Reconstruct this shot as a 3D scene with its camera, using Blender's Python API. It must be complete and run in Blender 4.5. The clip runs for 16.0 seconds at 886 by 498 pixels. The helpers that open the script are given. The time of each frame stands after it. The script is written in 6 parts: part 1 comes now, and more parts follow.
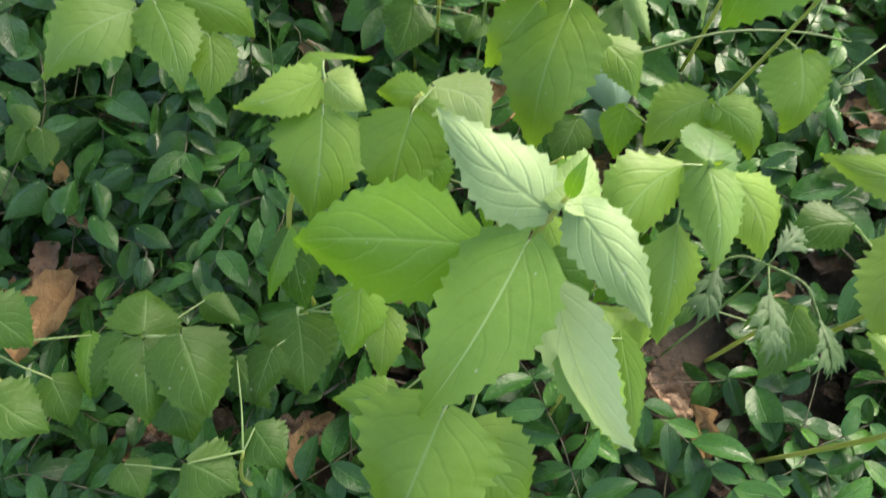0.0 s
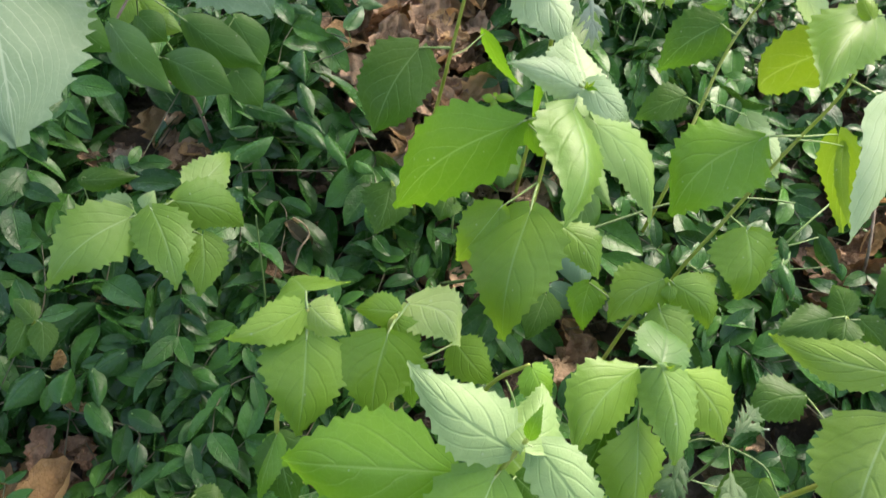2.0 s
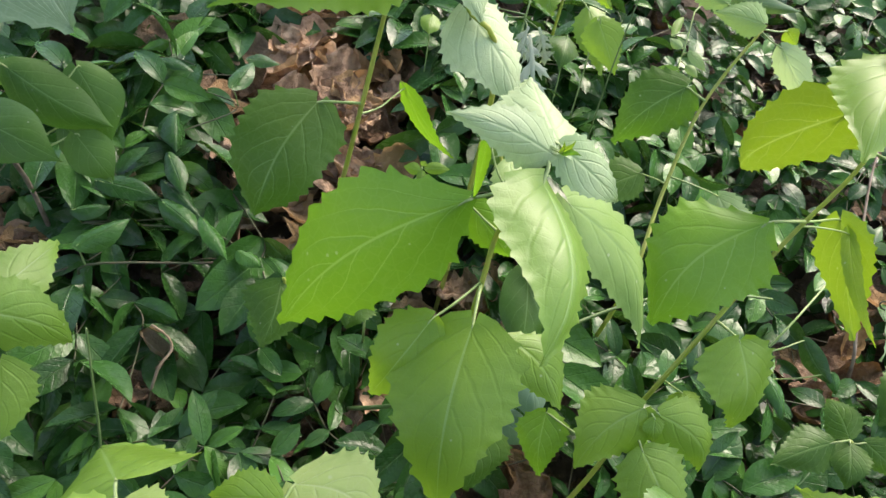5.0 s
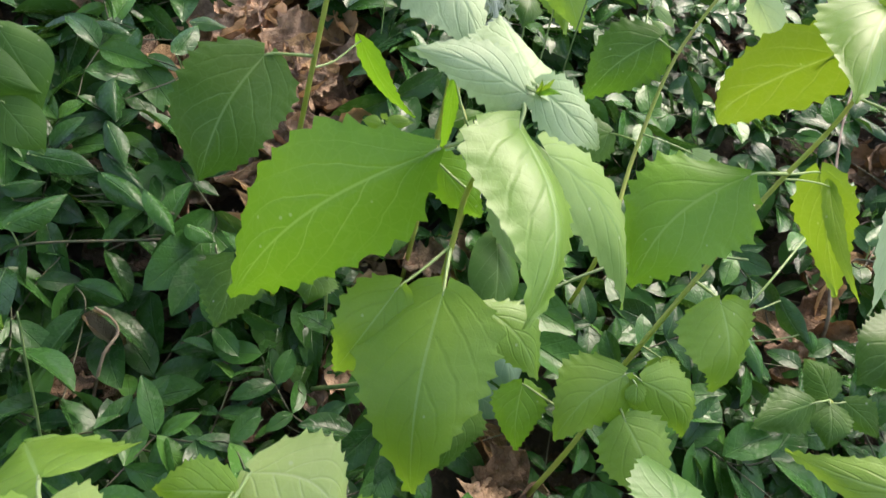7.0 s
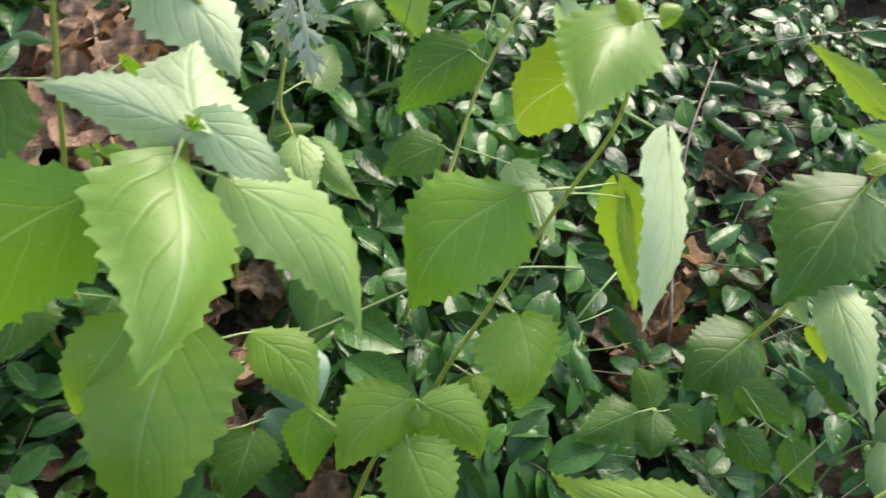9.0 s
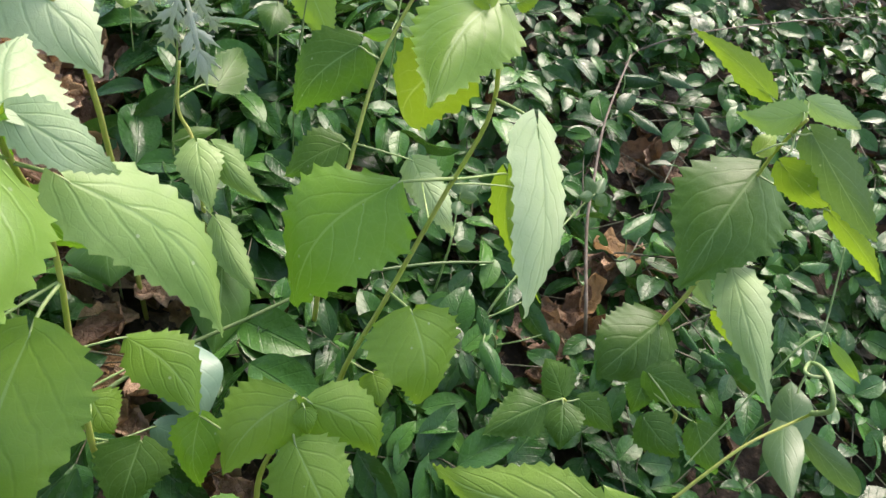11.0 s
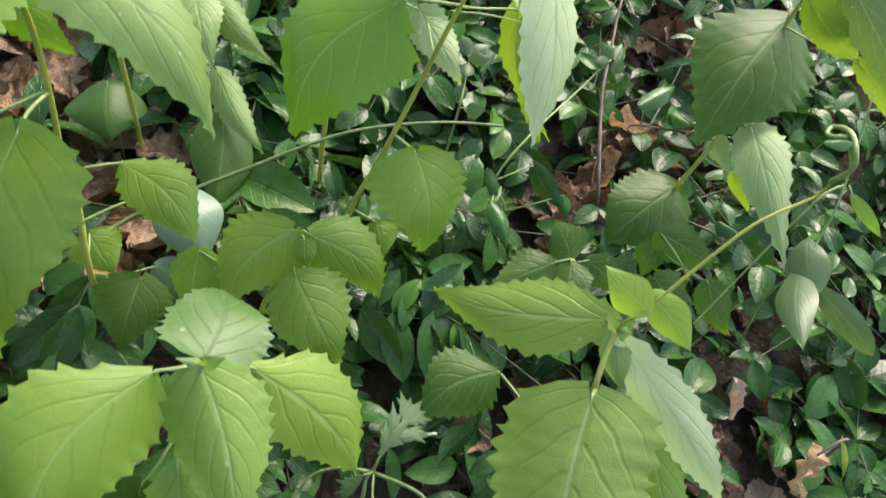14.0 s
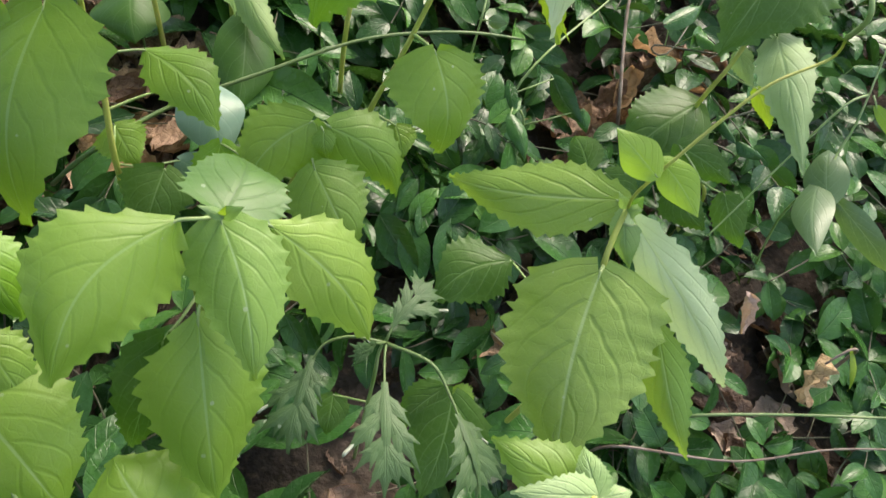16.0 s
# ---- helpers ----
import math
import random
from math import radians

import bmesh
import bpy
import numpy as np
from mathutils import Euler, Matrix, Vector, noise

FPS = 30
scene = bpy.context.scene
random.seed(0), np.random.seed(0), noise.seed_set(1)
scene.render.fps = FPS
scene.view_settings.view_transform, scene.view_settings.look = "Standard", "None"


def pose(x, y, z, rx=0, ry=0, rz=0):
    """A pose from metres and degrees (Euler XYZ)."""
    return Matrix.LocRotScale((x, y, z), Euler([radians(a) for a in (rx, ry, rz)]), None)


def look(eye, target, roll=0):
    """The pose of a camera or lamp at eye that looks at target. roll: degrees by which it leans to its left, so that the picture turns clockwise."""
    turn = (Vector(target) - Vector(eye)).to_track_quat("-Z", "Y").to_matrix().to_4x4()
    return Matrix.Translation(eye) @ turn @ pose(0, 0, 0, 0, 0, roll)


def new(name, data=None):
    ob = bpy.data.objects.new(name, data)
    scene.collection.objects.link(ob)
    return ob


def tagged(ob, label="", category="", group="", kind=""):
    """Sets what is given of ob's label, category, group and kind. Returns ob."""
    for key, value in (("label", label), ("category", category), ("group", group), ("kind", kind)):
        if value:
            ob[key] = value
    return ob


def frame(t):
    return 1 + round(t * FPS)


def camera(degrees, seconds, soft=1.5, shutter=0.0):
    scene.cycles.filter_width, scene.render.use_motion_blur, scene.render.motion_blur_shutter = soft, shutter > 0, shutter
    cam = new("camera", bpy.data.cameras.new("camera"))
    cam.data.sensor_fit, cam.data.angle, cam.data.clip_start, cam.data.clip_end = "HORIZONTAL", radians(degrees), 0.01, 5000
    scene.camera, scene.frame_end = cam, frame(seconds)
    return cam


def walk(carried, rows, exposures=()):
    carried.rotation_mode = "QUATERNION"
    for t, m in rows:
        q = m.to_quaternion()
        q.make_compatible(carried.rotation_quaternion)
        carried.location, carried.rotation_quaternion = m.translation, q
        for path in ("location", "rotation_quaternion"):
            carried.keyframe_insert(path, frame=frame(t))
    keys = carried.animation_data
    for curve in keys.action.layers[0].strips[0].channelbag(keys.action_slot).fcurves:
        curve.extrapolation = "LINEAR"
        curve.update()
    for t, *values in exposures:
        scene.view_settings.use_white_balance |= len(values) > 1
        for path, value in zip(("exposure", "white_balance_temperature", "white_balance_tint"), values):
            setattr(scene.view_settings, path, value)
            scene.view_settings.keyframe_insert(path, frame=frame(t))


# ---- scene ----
cam = camera(63.32, 16.0, shutter=0.5)
METRES, EYE, TILT, LEAN, TURN = 0.54, 1.2, -45.0, -10.0, 0.0
ROWS = [
    (0, 0.0000, -0.0000, 0.0001, 0.00, 0.00, 0.00),
    (0.5, 0.0103, -0.0388, 0.0297, -0.43, 2.29, 0.70),
    (1, 0.0183, -0.0589, 0.0620, -0.55, 3.68, 1.38),
    (1.5, 0.0148, -0.0649, 0.0988, -0.55, 5.72, 1.74),
    (2, 0.0189, -0.0721, 0.1218, -0.66, 7.23, 2.22),
    (2.5, 0.0267, -0.0827, 0.1395, -1.01, 8.64, 1.89),
    (3, 0.0372, -0.0750, 0.1493, -1.34, 9.78, 1.73),
    (3.5, 0.0328, -0.0304, 0.1628, -1.69, 12.67, -1.15),
    (4, 0.0158, 0.0583, 0.2065, -2.52, 13.71, 2.20),
    (4.5, 0.0327, 0.1628, 0.2083, -5.74, 13.35, 4.28),
    (4.7, 0.0296, 0.1759, 0.2043, -6.74, 13.33, 4.07),
    (6.8, 0.0324, 0.2438, 0.2040, -9.86, 11.70, 6.19),
    (7, 0.0321, 0.2448, 0.1977, -10.11, 11.38, 6.30),
    (7.5, 0.0312, 0.2465, 0.1810, -10.41, 10.47, 6.41),
    (8, 0.0563, 0.2356, 0.1837, -10.51, 10.09, 6.89),
    (8.5, 0.1579, 0.2328, 0.1942, -11.20, 9.77, 7.02),
    (9, 0.2201, 0.2247, 0.2037, -12.81, 10.81, 8.66),
    (9.5, 0.2591, 0.2161, 0.2034, -14.15, 11.25, 10.08),
    (9.7, 0.2721, 0.2121, 0.2002, -14.53, 11.43, 10.47),
    (11.8, 0.3028, 0.2219, 0.1346, -14.48, 11.16, 11.57),
    (12, 0.3030, 0.2254, 0.1219, -14.39, 10.58, 11.57),
    (12.5, 0.3069, 0.2373, 0.1151, -14.24, 9.46, 11.74),
    (13, 0.3065, 0.2394, 0.1128, -14.09, 8.89, 11.58),
    (13.5, 0.3076, 0.2430, 0.0995, -13.69, 7.72, 11.43),
    (14, 0.3077, 0.2547, 0.0776, -13.49, 6.34, 10.63),
    (14.5, 0.3073, 0.2586, 0.0550, -13.30, 5.21, 10.12),
    (15, 0.3061, 0.2527, 0.0427, -13.18, 4.36, 10.07),
    (15.5, 0.3012, 0.2479, 0.0324, -12.49, 3.71, 9.67),
    (16, 0.3019, 0.2501, 0.0171, -11.87, 3.08, 9.14),
]
walk(cam, [(t, pose(0, 0, EYE, TILT, LEAN, TURN) @ pose(METRES * x, METRES * y, METRES * z, 90 + pitch, roll, yaw)) for t, x, y, z, yaw, pitch, roll in ROWS], [(0.0, 1.85, 7500, 8), (2.0, 1.83, 7400, 9), (4.5, 1.84, 7400, 12), (9.0, 1.73, 7200, 14), (13.0, 1.71, 7200, 15), (16.0, 1.67, 7400, 12)])

# ---- light ----
world = bpy.data.worlds.new("sky")
scene.world = world
world.use_nodes = True
wn = world.node_tree.nodes
sky = wn.new("ShaderNodeTexSky")
sky.sky_type, sky.sun_disc = "NISHITA", False
sky.sun_elevation, sky.sun_rotation = radians(60), radians(52)
sky.air_density, sky.dust_density, sky.ozone_density = 1.0, 3.0, 1.0
wn["Background"].inputs["Strength"].default_value = 0.15
world.node_tree.links.new(sky.outputs[0], wn["Background"].inputs["Color"])
sun_data = bpy.data.lights.new("sun", "SUN")
sun_data.energy, sun_data.angle, sun_data.color = 1.5, radians(34), (1.0, 0.98, 0.94)
sun = new("sun", sun_data)
HIGH, ROUND = sky.sun_elevation, sky.sun_rotation
sun.matrix_world = look((0, 0, 0), (-math.sin(ROUND) * math.cos(HIGH), -math.cos(ROUND) * math.cos(HIGH), -math.sin(HIGH)))


# ---- materials ----
class Nodes:
    """A short way to wire a node material."""

    def __init__(self, name):
        self.material = bpy.data.materials.new(name)
        self.material.use_nodes = True
        self.tree = self.material.node_tree
        self.shader = self.tree.nodes["Principled BSDF"]
        self.output = self.tree.nodes["Material Output"]

    def add(self, kind, **inputs):
        node = self.tree.nodes.new("ShaderNode" + kind)
        for key, value in inputs.items():
            self.put(node.inputs[key.replace("_", " ")], value)
        return node

    def put(self, socket, value):
        if isinstance(value, bpy.types.NodeSocket):
            self.tree.links.new(value, socket)
        else:
            socket.default_value = value

    def math(self, operation, a, b=0.0, c=0.0):
        node = self.tree.nodes.new("ShaderNodeMath")
        node.operation = operation
        for n, value in enumerate((a, b, c)):
            self.put(node.inputs[n], value)
        return node.outputs[0]

    def step(self, value, low, high, to_low=0.0, to_high=1.0):
        node = self.tree.nodes.new("ShaderNodeMapRange")
        node.interpolation_type = "SMOOTHSTEP"
        for n, v in enumerate((value, low, high, to_low, to_high)):
            self.put(node.inputs[n], v)
        return node.outputs[0]

    def mix(self, factor, a, b, blend="MIX"):
        node = self.tree.nodes.new("ShaderNodeMix")
        node.data_type, node.blend_type = "RGBA", blend
        self.put(node.inputs[0], factor)
        self.put(node.inputs[6], a)
        self.put(node.inputs[7], b)
        return node.outputs[2]

    def noise(self, scale, detail=3.0, vector=None):
        node = self.add("TexNoise", Scale=scale, Detail=detail)
        if vector is not None:
            self.put(node.inputs["Vector"], vector)
        return node.outputs["Fac"]

    def place(self):
        return self.tree.nodes.new("ShaderNodeTexCoord").outputs["Object"]

    def bump(self, height, strength, distance):
        return self.add("Bump", Height=height, Strength=strength, Distance=distance).outputs[0]

    def leafy(self, color, through_color, share, normal=None):
        """Lets light through: a translucent share beside the glossy face."""
        glow = self.add("BsdfTranslucent", Color=through_color)
        if normal is not None:
            self.put(glow.inputs["Normal"], normal)
            self.put(self.shader.inputs["Normal"], normal)
        self.put(self.shader.inputs["Base Color"], color)
        both = self.add("MixShader", Fac=share)
        self.put(both.inputs[1], self.shader.outputs[0])
        self.put(both.inputs[2], glow.outputs[0])
        self.put(self.output.inputs["Surface"], both.outputs[0])


def rgb(r, g, b):
    return (r, g, b, 1.0)


def veined(name, low, high, vein, through_color, share, rough, count=4.8, slant=0.33, specular=0.5, scorch=0.0, relief=0.34, sunk=False):
    """A net-veined leaf; u runs across the blade and v from base to tip."""
    n = Nodes(name)
    line = rgb(*(c * 0.72 for c in low[:3])) if sunk else vein
    pale_vein = rgb(*(min(0.75, c * 1.25 + 0.12) for c in through_color[:3]))
    uv = n.add("SeparateXYZ", Vector=n.tree.nodes.new("ShaderNodeUVMap").outputs[0])
    across = n.math("ABSOLUTE", n.math("MULTIPLY_ADD", uv.outputs[0], 2.0, -1.0))
    along = uv.outputs[1]
    place = n.place()
    wob = n.math("MULTIPLY", n.math("SUBTRACT", n.noise(70.0, 2.0, place), 0.5), 0.09)
    phase = n.math("MULTIPLY", n.math("ADD", n.math("SUBTRACT", along, n.math("MULTIPLY", n.math("MULTIPLY_ADD", n.math("MULTIPLY", across, across), 0.45, across), slant)), n.math("MULTIPLY_ADD", n.math("GREATER_THAN", uv.outputs[0], 0.5), 0.07, wob)), count)
    gap = n.math("ABSOLUTE", n.math("SUBTRACT", n.math("FRACT", phase), 0.5))
    side = n.math("MULTIPLY", n.step(gap, 0.5 - 0.0075 * count, 0.5 - 0.002 * count), n.step(across, 0.95, 0.35, 0.25, 1.0))
    groove = n.math("MULTIPLY", n.step(gap, 0.36, 0.5), n.step(across, 1.0, 0.5, 0.2, 1.0))
    middle = n.step(across, 0.034, 0.012)
    veins = n.math("MAXIMUM", n.math("MULTIPLY", side, 0.8), middle)
    cell = n.add("TexVoronoi", Vector=place, Scale=420.0)
    cell.feature = "DISTANCE_TO_EDGE"
    net = n.step(cell.outputs["Distance"], 0.02, 0.14)
    patch = n.math("ADD", n.math("MULTIPLY", n.noise(55.0, 4.0, place), 0.5), n.math("MULTIPLY", n.noise(17.0, 2.0, place), 0.5))
    chance = n.tree.nodes.new("ShaderNodeObjectInfo").outputs["Random"]
    tone = n.math("ADD", n.math("MULTIPLY", patch, 1.1), n.math("MULTIPLY", chance, 0.35))
    color = n.mix(n.step(tone, 0.35, 1.05), low, high)
    cross = n.add("TexVoronoi", Vector=place, Scale=165.0)
    cross.feature = "DISTANCE_TO_EDGE"
    ladder = n.step(cross.outputs["Distance"], 0.015, 0.075)
    color = n.mix(n.math("MULTIPLY", n.math("SUBTRACT", 1.0, net), 0.06), color, vein)
    color = n.mix(n.math("MULTIPLY", n.math("SUBTRACT", 1.0, ladder), 0.08), color, line)
    color = n.mix(n.math("MULTIPLY", side, 0.6), color, line)
    color = n.mix(n.math("MULTIPLY", middle, 0.75), color, vein)
    if scorch:
        spot = n.add("VectorMath", )
        spot.operation = "DISTANCE"
        n.put(spot.inputs[0], n.tree.nodes.new("ShaderNodeUVMap").outputs[0])
        spot.inputs[1].default_value = (0.26, 0.66, 0.0)
        burn = n.math("ADD", spot.outputs["Value"], n.math("MULTIPLY", n.noise(60.0, 4.0, place), 0.12))
        color = n.mix(n.step(burn, 0.25, 0.19), color, rgb(0.30, 0.20, 0.11))
        color = n.mix(n.step(burn, 0.2, 0.15), color, rgb(0.48, 0.37, 0.26))
    speck = n.add("TexVoronoi", Vector=place, Scale=75.0)
    color = n.mix(n.step(speck.outputs["Distance"], 0.07, 0.05, 0.0, 0.5), color, rgb(0.5, 0.55, 0.4))
    height = n.math("SUBTRACT", n.math("ADD", n.math("MULTIPLY_ADD", ladder, 0.05, n.math("MULTIPLY", net, 0.03)), n.math("MULTIPLY", patch, 0.5)), n.math("MAXIMUM", n.math("MULTIPLY", groove, 0.42), n.step(across, 0.12, 0.0, 0.0, 0.6)))
    n.shader.inputs["Roughness"].default_value = rough
    n.shader.inputs["Specular IOR Level"].default_value = specular
    n.leafy(color, n.mix(n.math("ADD", n.math("MULTIPLY", veins, 0.2 if sunk else 0.45), n.math("MULTIPLY", n.math("SUBTRACT", 1.0, ladder), 0.1)), through_color, pale_vein), share, n.bump(height, relief, 0.0012))
    return n.material


TONES = {
    "fresh": veined("fresh_leaf", rgb(0.115, 0.24, 0.03), rgb(0.2, 0.335, 0.07), rgb(0.32, 0.46, 0.2), rgb(0.32, 0.52, 0.05), 0.36, 0.42, sunk=True),
    "downy": veined("soft_leaf", rgb(0.155, 0.275, 0.06), rgb(0.27, 0.395, 0.135), rgb(0.085, 0.19, 0.05), rgb(0.26, 0.46, 0.07), 0.3, 0.45),
    # The next two greens are whitened; sky sheen is mixed into the colour.
    "pale": veined("pale_sheen_leaf", rgb(0.2, 0.325, 0.105), rgb(0.35, 0.47, 0.21), rgb(0.12, 0.22, 0.085), rgb(0.28, 0.46, 0.10), 0.26, 0.5, relief=0.45),
    "silvery": veined("sky_sheen_leaf", rgb(0.31, 0.42, 0.21), rgb(0.50, 0.595, 0.36), rgb(0.16, 0.27, 0.115), rgb(0.3, 0.48, 0.12), 0.26, 0.5, relief=0.45),
    # Base colour lightened so leaves that render in shade still look lit.
    "wan": veined("lit_pale_leaf", rgb(0.40, 0.53, 0.26), rgb(0.53, 0.64, 0.38), rgb(0.22, 0.34, 0.14), rgb(0.42, 0.58, 0.22), 0.3, 0.5, relief=0.55),
    "mid": veined("grown_leaf", rgb(0.12, 0.24, 0.022), rgb(0.19, 0.32, 0.048), rgb(0.24, 0.38, 0.13), rgb(0.28, 0.5, 0.03), 0.4, 0.42, sunk=True),
    "lime": veined("lime_leaf", rgb(0.19, 0.34, 0.035), rgb(0.30, 0.44, 0.085), rgb(0.36, 0.5, 0.2), rgb(0.33, 0.56, 0.04), 0.4, 0.42, sunk=True),
    # Darker green; shade on the low and sheltered leaves is put into it.
    "deep": veined("dark_shaded_leaf", rgb(0.036, 0.1, 0.012), rgb(0.068, 0.145, 0.021), rgb(0.16, 0.28, 0.085), rgb(0.12, 0.30, 0.02), 0.36, 0.42, specular=0.32, relief=0.35),
    # These two yellow greens carry backlight in the base colour as well.
    "yellow": veined("yellow_backlit_leaf", rgb(0.12, 0.28, 0.02), rgb(0.185, 0.36, 0.035), rgb(0.28, 0.44, 0.1), rgb(0.20, 0.43, 0.015), 0.38, 0.42),
    "glow": veined("glowing_backlit_leaf", rgb(0.17, 0.29, 0.02), rgb(0.23, 0.36, 0.03), rgb(0.32, 0.42, 0.07), rgb(0.25, 0.40, 0.02), 0.42, 0.45),
    "dull": veined("matt_leaf", rgb(0.055, 0.125, 0.042), rgb(0.095, 0.17, 0.068), rgb(0.18, 0.27, 0.13), rgb(0.14, 0.26, 0.04), 0.28, 0.38, relief=0.18),
    "sleek": veined("sleek_leaf", rgb(0.035, 0.10, 0.014), rgb(0.065, 0.155, 0.028), rgb(0.12, 0.23, 0.07), rgb(0.12, 0.30, 0.03), 0.3, 0.42, 4.5, specular=0.32, relief=0.14),
    # Base colour raised to look lit on two leaves that render in shade.
    "bright": veined("bright_lit_leaf", rgb(0.28, 0.40, 0.09), rgb(0.40, 0.51, 0.18), rgb(0.46, 0.56, 0.27), rgb(0.42, 0.62, 0.1), 0.4, 0.45),
    "cool": veined("cool_green_leaf", rgb(0.06, 0.145, 0.03), rgb(0.1, 0.205, 0.05), rgb(0.04, 0.1, 0.02), rgb(0.16, 0.34, 0.04), 0.3, 0.45),
    "quilted": veined("quilted_leaf", rgb(0.15, 0.265, 0.035), rgb(0.25, 0.36, 0.085), rgb(0.34, 0.46, 0.2), rgb(0.28, 0.46, 0.04), 0.36, 0.45, relief=0.6, sunk=True),
    "olive": veined("olive_leaf", rgb(0.12, 0.20, 0.016), rgb(0.16, 0.25, 0.024), rgb(0.22, 0.31, 0.05), rgb(0.16, 0.26, 0.012), 0.4, 0.45, relief=0.2),
    "blue": veined("waxy_leaf", rgb(0.11, 0.22, 0.15), rgb(0.19, 0.31, 0.22), rgb(0.26, 0.38, 0.26), rgb(0.12, 0.25, 0.07), 0.2, 0.35, relief=0.15),
    "elm": veined("elm_leaf", rgb(0.135, 0.225, 0.11), rgb(0.23, 0.325, 0.185), rgb(0.40, 0.48, 0.32), rgb(0.14, 0.28, 0.05), 0.22, 0.5, 13.0, 0.40, 0.4),
    "scorched": veined("scorched_elm_leaf", rgb(0.135, 0.225, 0.11), rgb(0.23, 0.325, 0.185), rgb(0.40, 0.48, 0.32), rgb(0.14, 0.28, 0.05), 0.22, 0.5, 13.0, 0.40, 0.4, 1.0),
}


def plain_stem(name, a, b, rough, share):
    n = Nodes(name)
    place = n.place()
    color = n.mix(n.step(n.noise(90.0, 4.0, place), 0.3, 0.7), a, b)
    n.shader.inputs["Roughness"].default_value = rough
    n.leafy(color, a, share, n.bump(n.noise(700.0, 3.0, place), 0.4, 0.0006))
    return n.material


STEM = plain_stem("green_stem", rgb(0.42, 0.50, 0.10), rgb(0.50, 0.50, 0.15), 0.5, 0.3)
DARK_STEM = plain_stem("dark_stem", rgb(0.08, 0.15, 0.04), rgb(0.14, 0.2, 0.07), 0.5, 0.1)
PETIOLE = plain_stem("pale_petiole", rgb(0.22, 0.34, 0.10), rgb(0.34, 0.44, 0.19), 0.5, 0.2)
RUNNER = plain_stem("runner", rgb(0.05, 0.07, 0.03), rgb(0.11, 0.09, 0.055), 0.6, 0.0)
ROOT = plain_stem("dry_root", rgb(0.22, 0.15, 0.095), rgb(0.36, 0.27, 0.19), 0.8, 0.0)
TWIG = plain_stem("brown_twig", rgb(0.12, 0.085, 0.06), rgb(0.22, 0.175, 0.14), 0.8, 0.0)


def vine_leaf():
    """Glossy dark evergreen leaf with a pale midrib; every leaf its own shade."""
    n = Nodes("vine_leaf")
    uv = n.add("SeparateXYZ", Vector=n.tree.nodes.new("ShaderNodeUVMap").outputs[0])
    across = n.math("ABSOLUTE", n.math("MULTIPLY_ADD", uv.outputs[0], 2.0, -1.0))
    phase = n.math("MULTIPLY", n.math("SUBTRACT", uv.outputs[1], n.math("MULTIPLY", across, 0.25)), 6.0)
    gap = n.math("ABSOLUTE", n.math("SUBTRACT", n.math("FRACT", phase), 0.5))
    side = n.step(gap, 0.40, 0.5, 0.0, 0.16)
    veins = n.math("MAXIMUM", n.step(across, 0.07, 0.02), side)
    chance = n.math("ADD", n.tree.nodes.new("ShaderNodeNewGeometry").outputs["Random Per Island"], n.tree.nodes.new("ShaderNodeObjectInfo").outputs["Random"])
    chance = n.math("FRACT", chance)
    place = n.tree.nodes.new("ShaderNodeNewGeometry").outputs["Position"]
    patch = n.noise(45.0, 4.0, place)
    tone = n.math("ADD", n.math("MULTIPLY", chance, 0.75), n.math("MULTIPLY", patch, 0.4))
    color = n.mix(n.step(tone, 0.15, 0.85), rgb(0.016, 0.056, 0.016), rgb(0.036, 0.115, 0.024))
    color = n.mix(n.step(chance, 0.82, 0.98), color, rgb(0.06, 0.165, 0.03))
    color = n.mix(n.math("MULTIPLY", veins, 0.4), color, rgb(0.09, 0.18, 0.07))
    n.put(n.shader.inputs["Roughness"], n.step(n.noise(160.0, 3.0, place), 0.3, 0.7, 0.14, 0.32))
    n.shader.inputs["Specular IOR Level"].default_value = 0.28
    cell = n.add("TexVoronoi", Vector=place, Scale=420.0)
    height = n.math("SUBTRACT", n.math("ADD", n.math("MULTIPLY", n.noise(120.0, 2.0, place), 0.7), n.math("MULTIPLY", cell.outputs["Distance"], 0.22)), veins)
    n.leafy(color, rgb(0.06, 0.15, 0.02), 0.15, n.bump(height, 0.6, 0.0012))
    return n.material


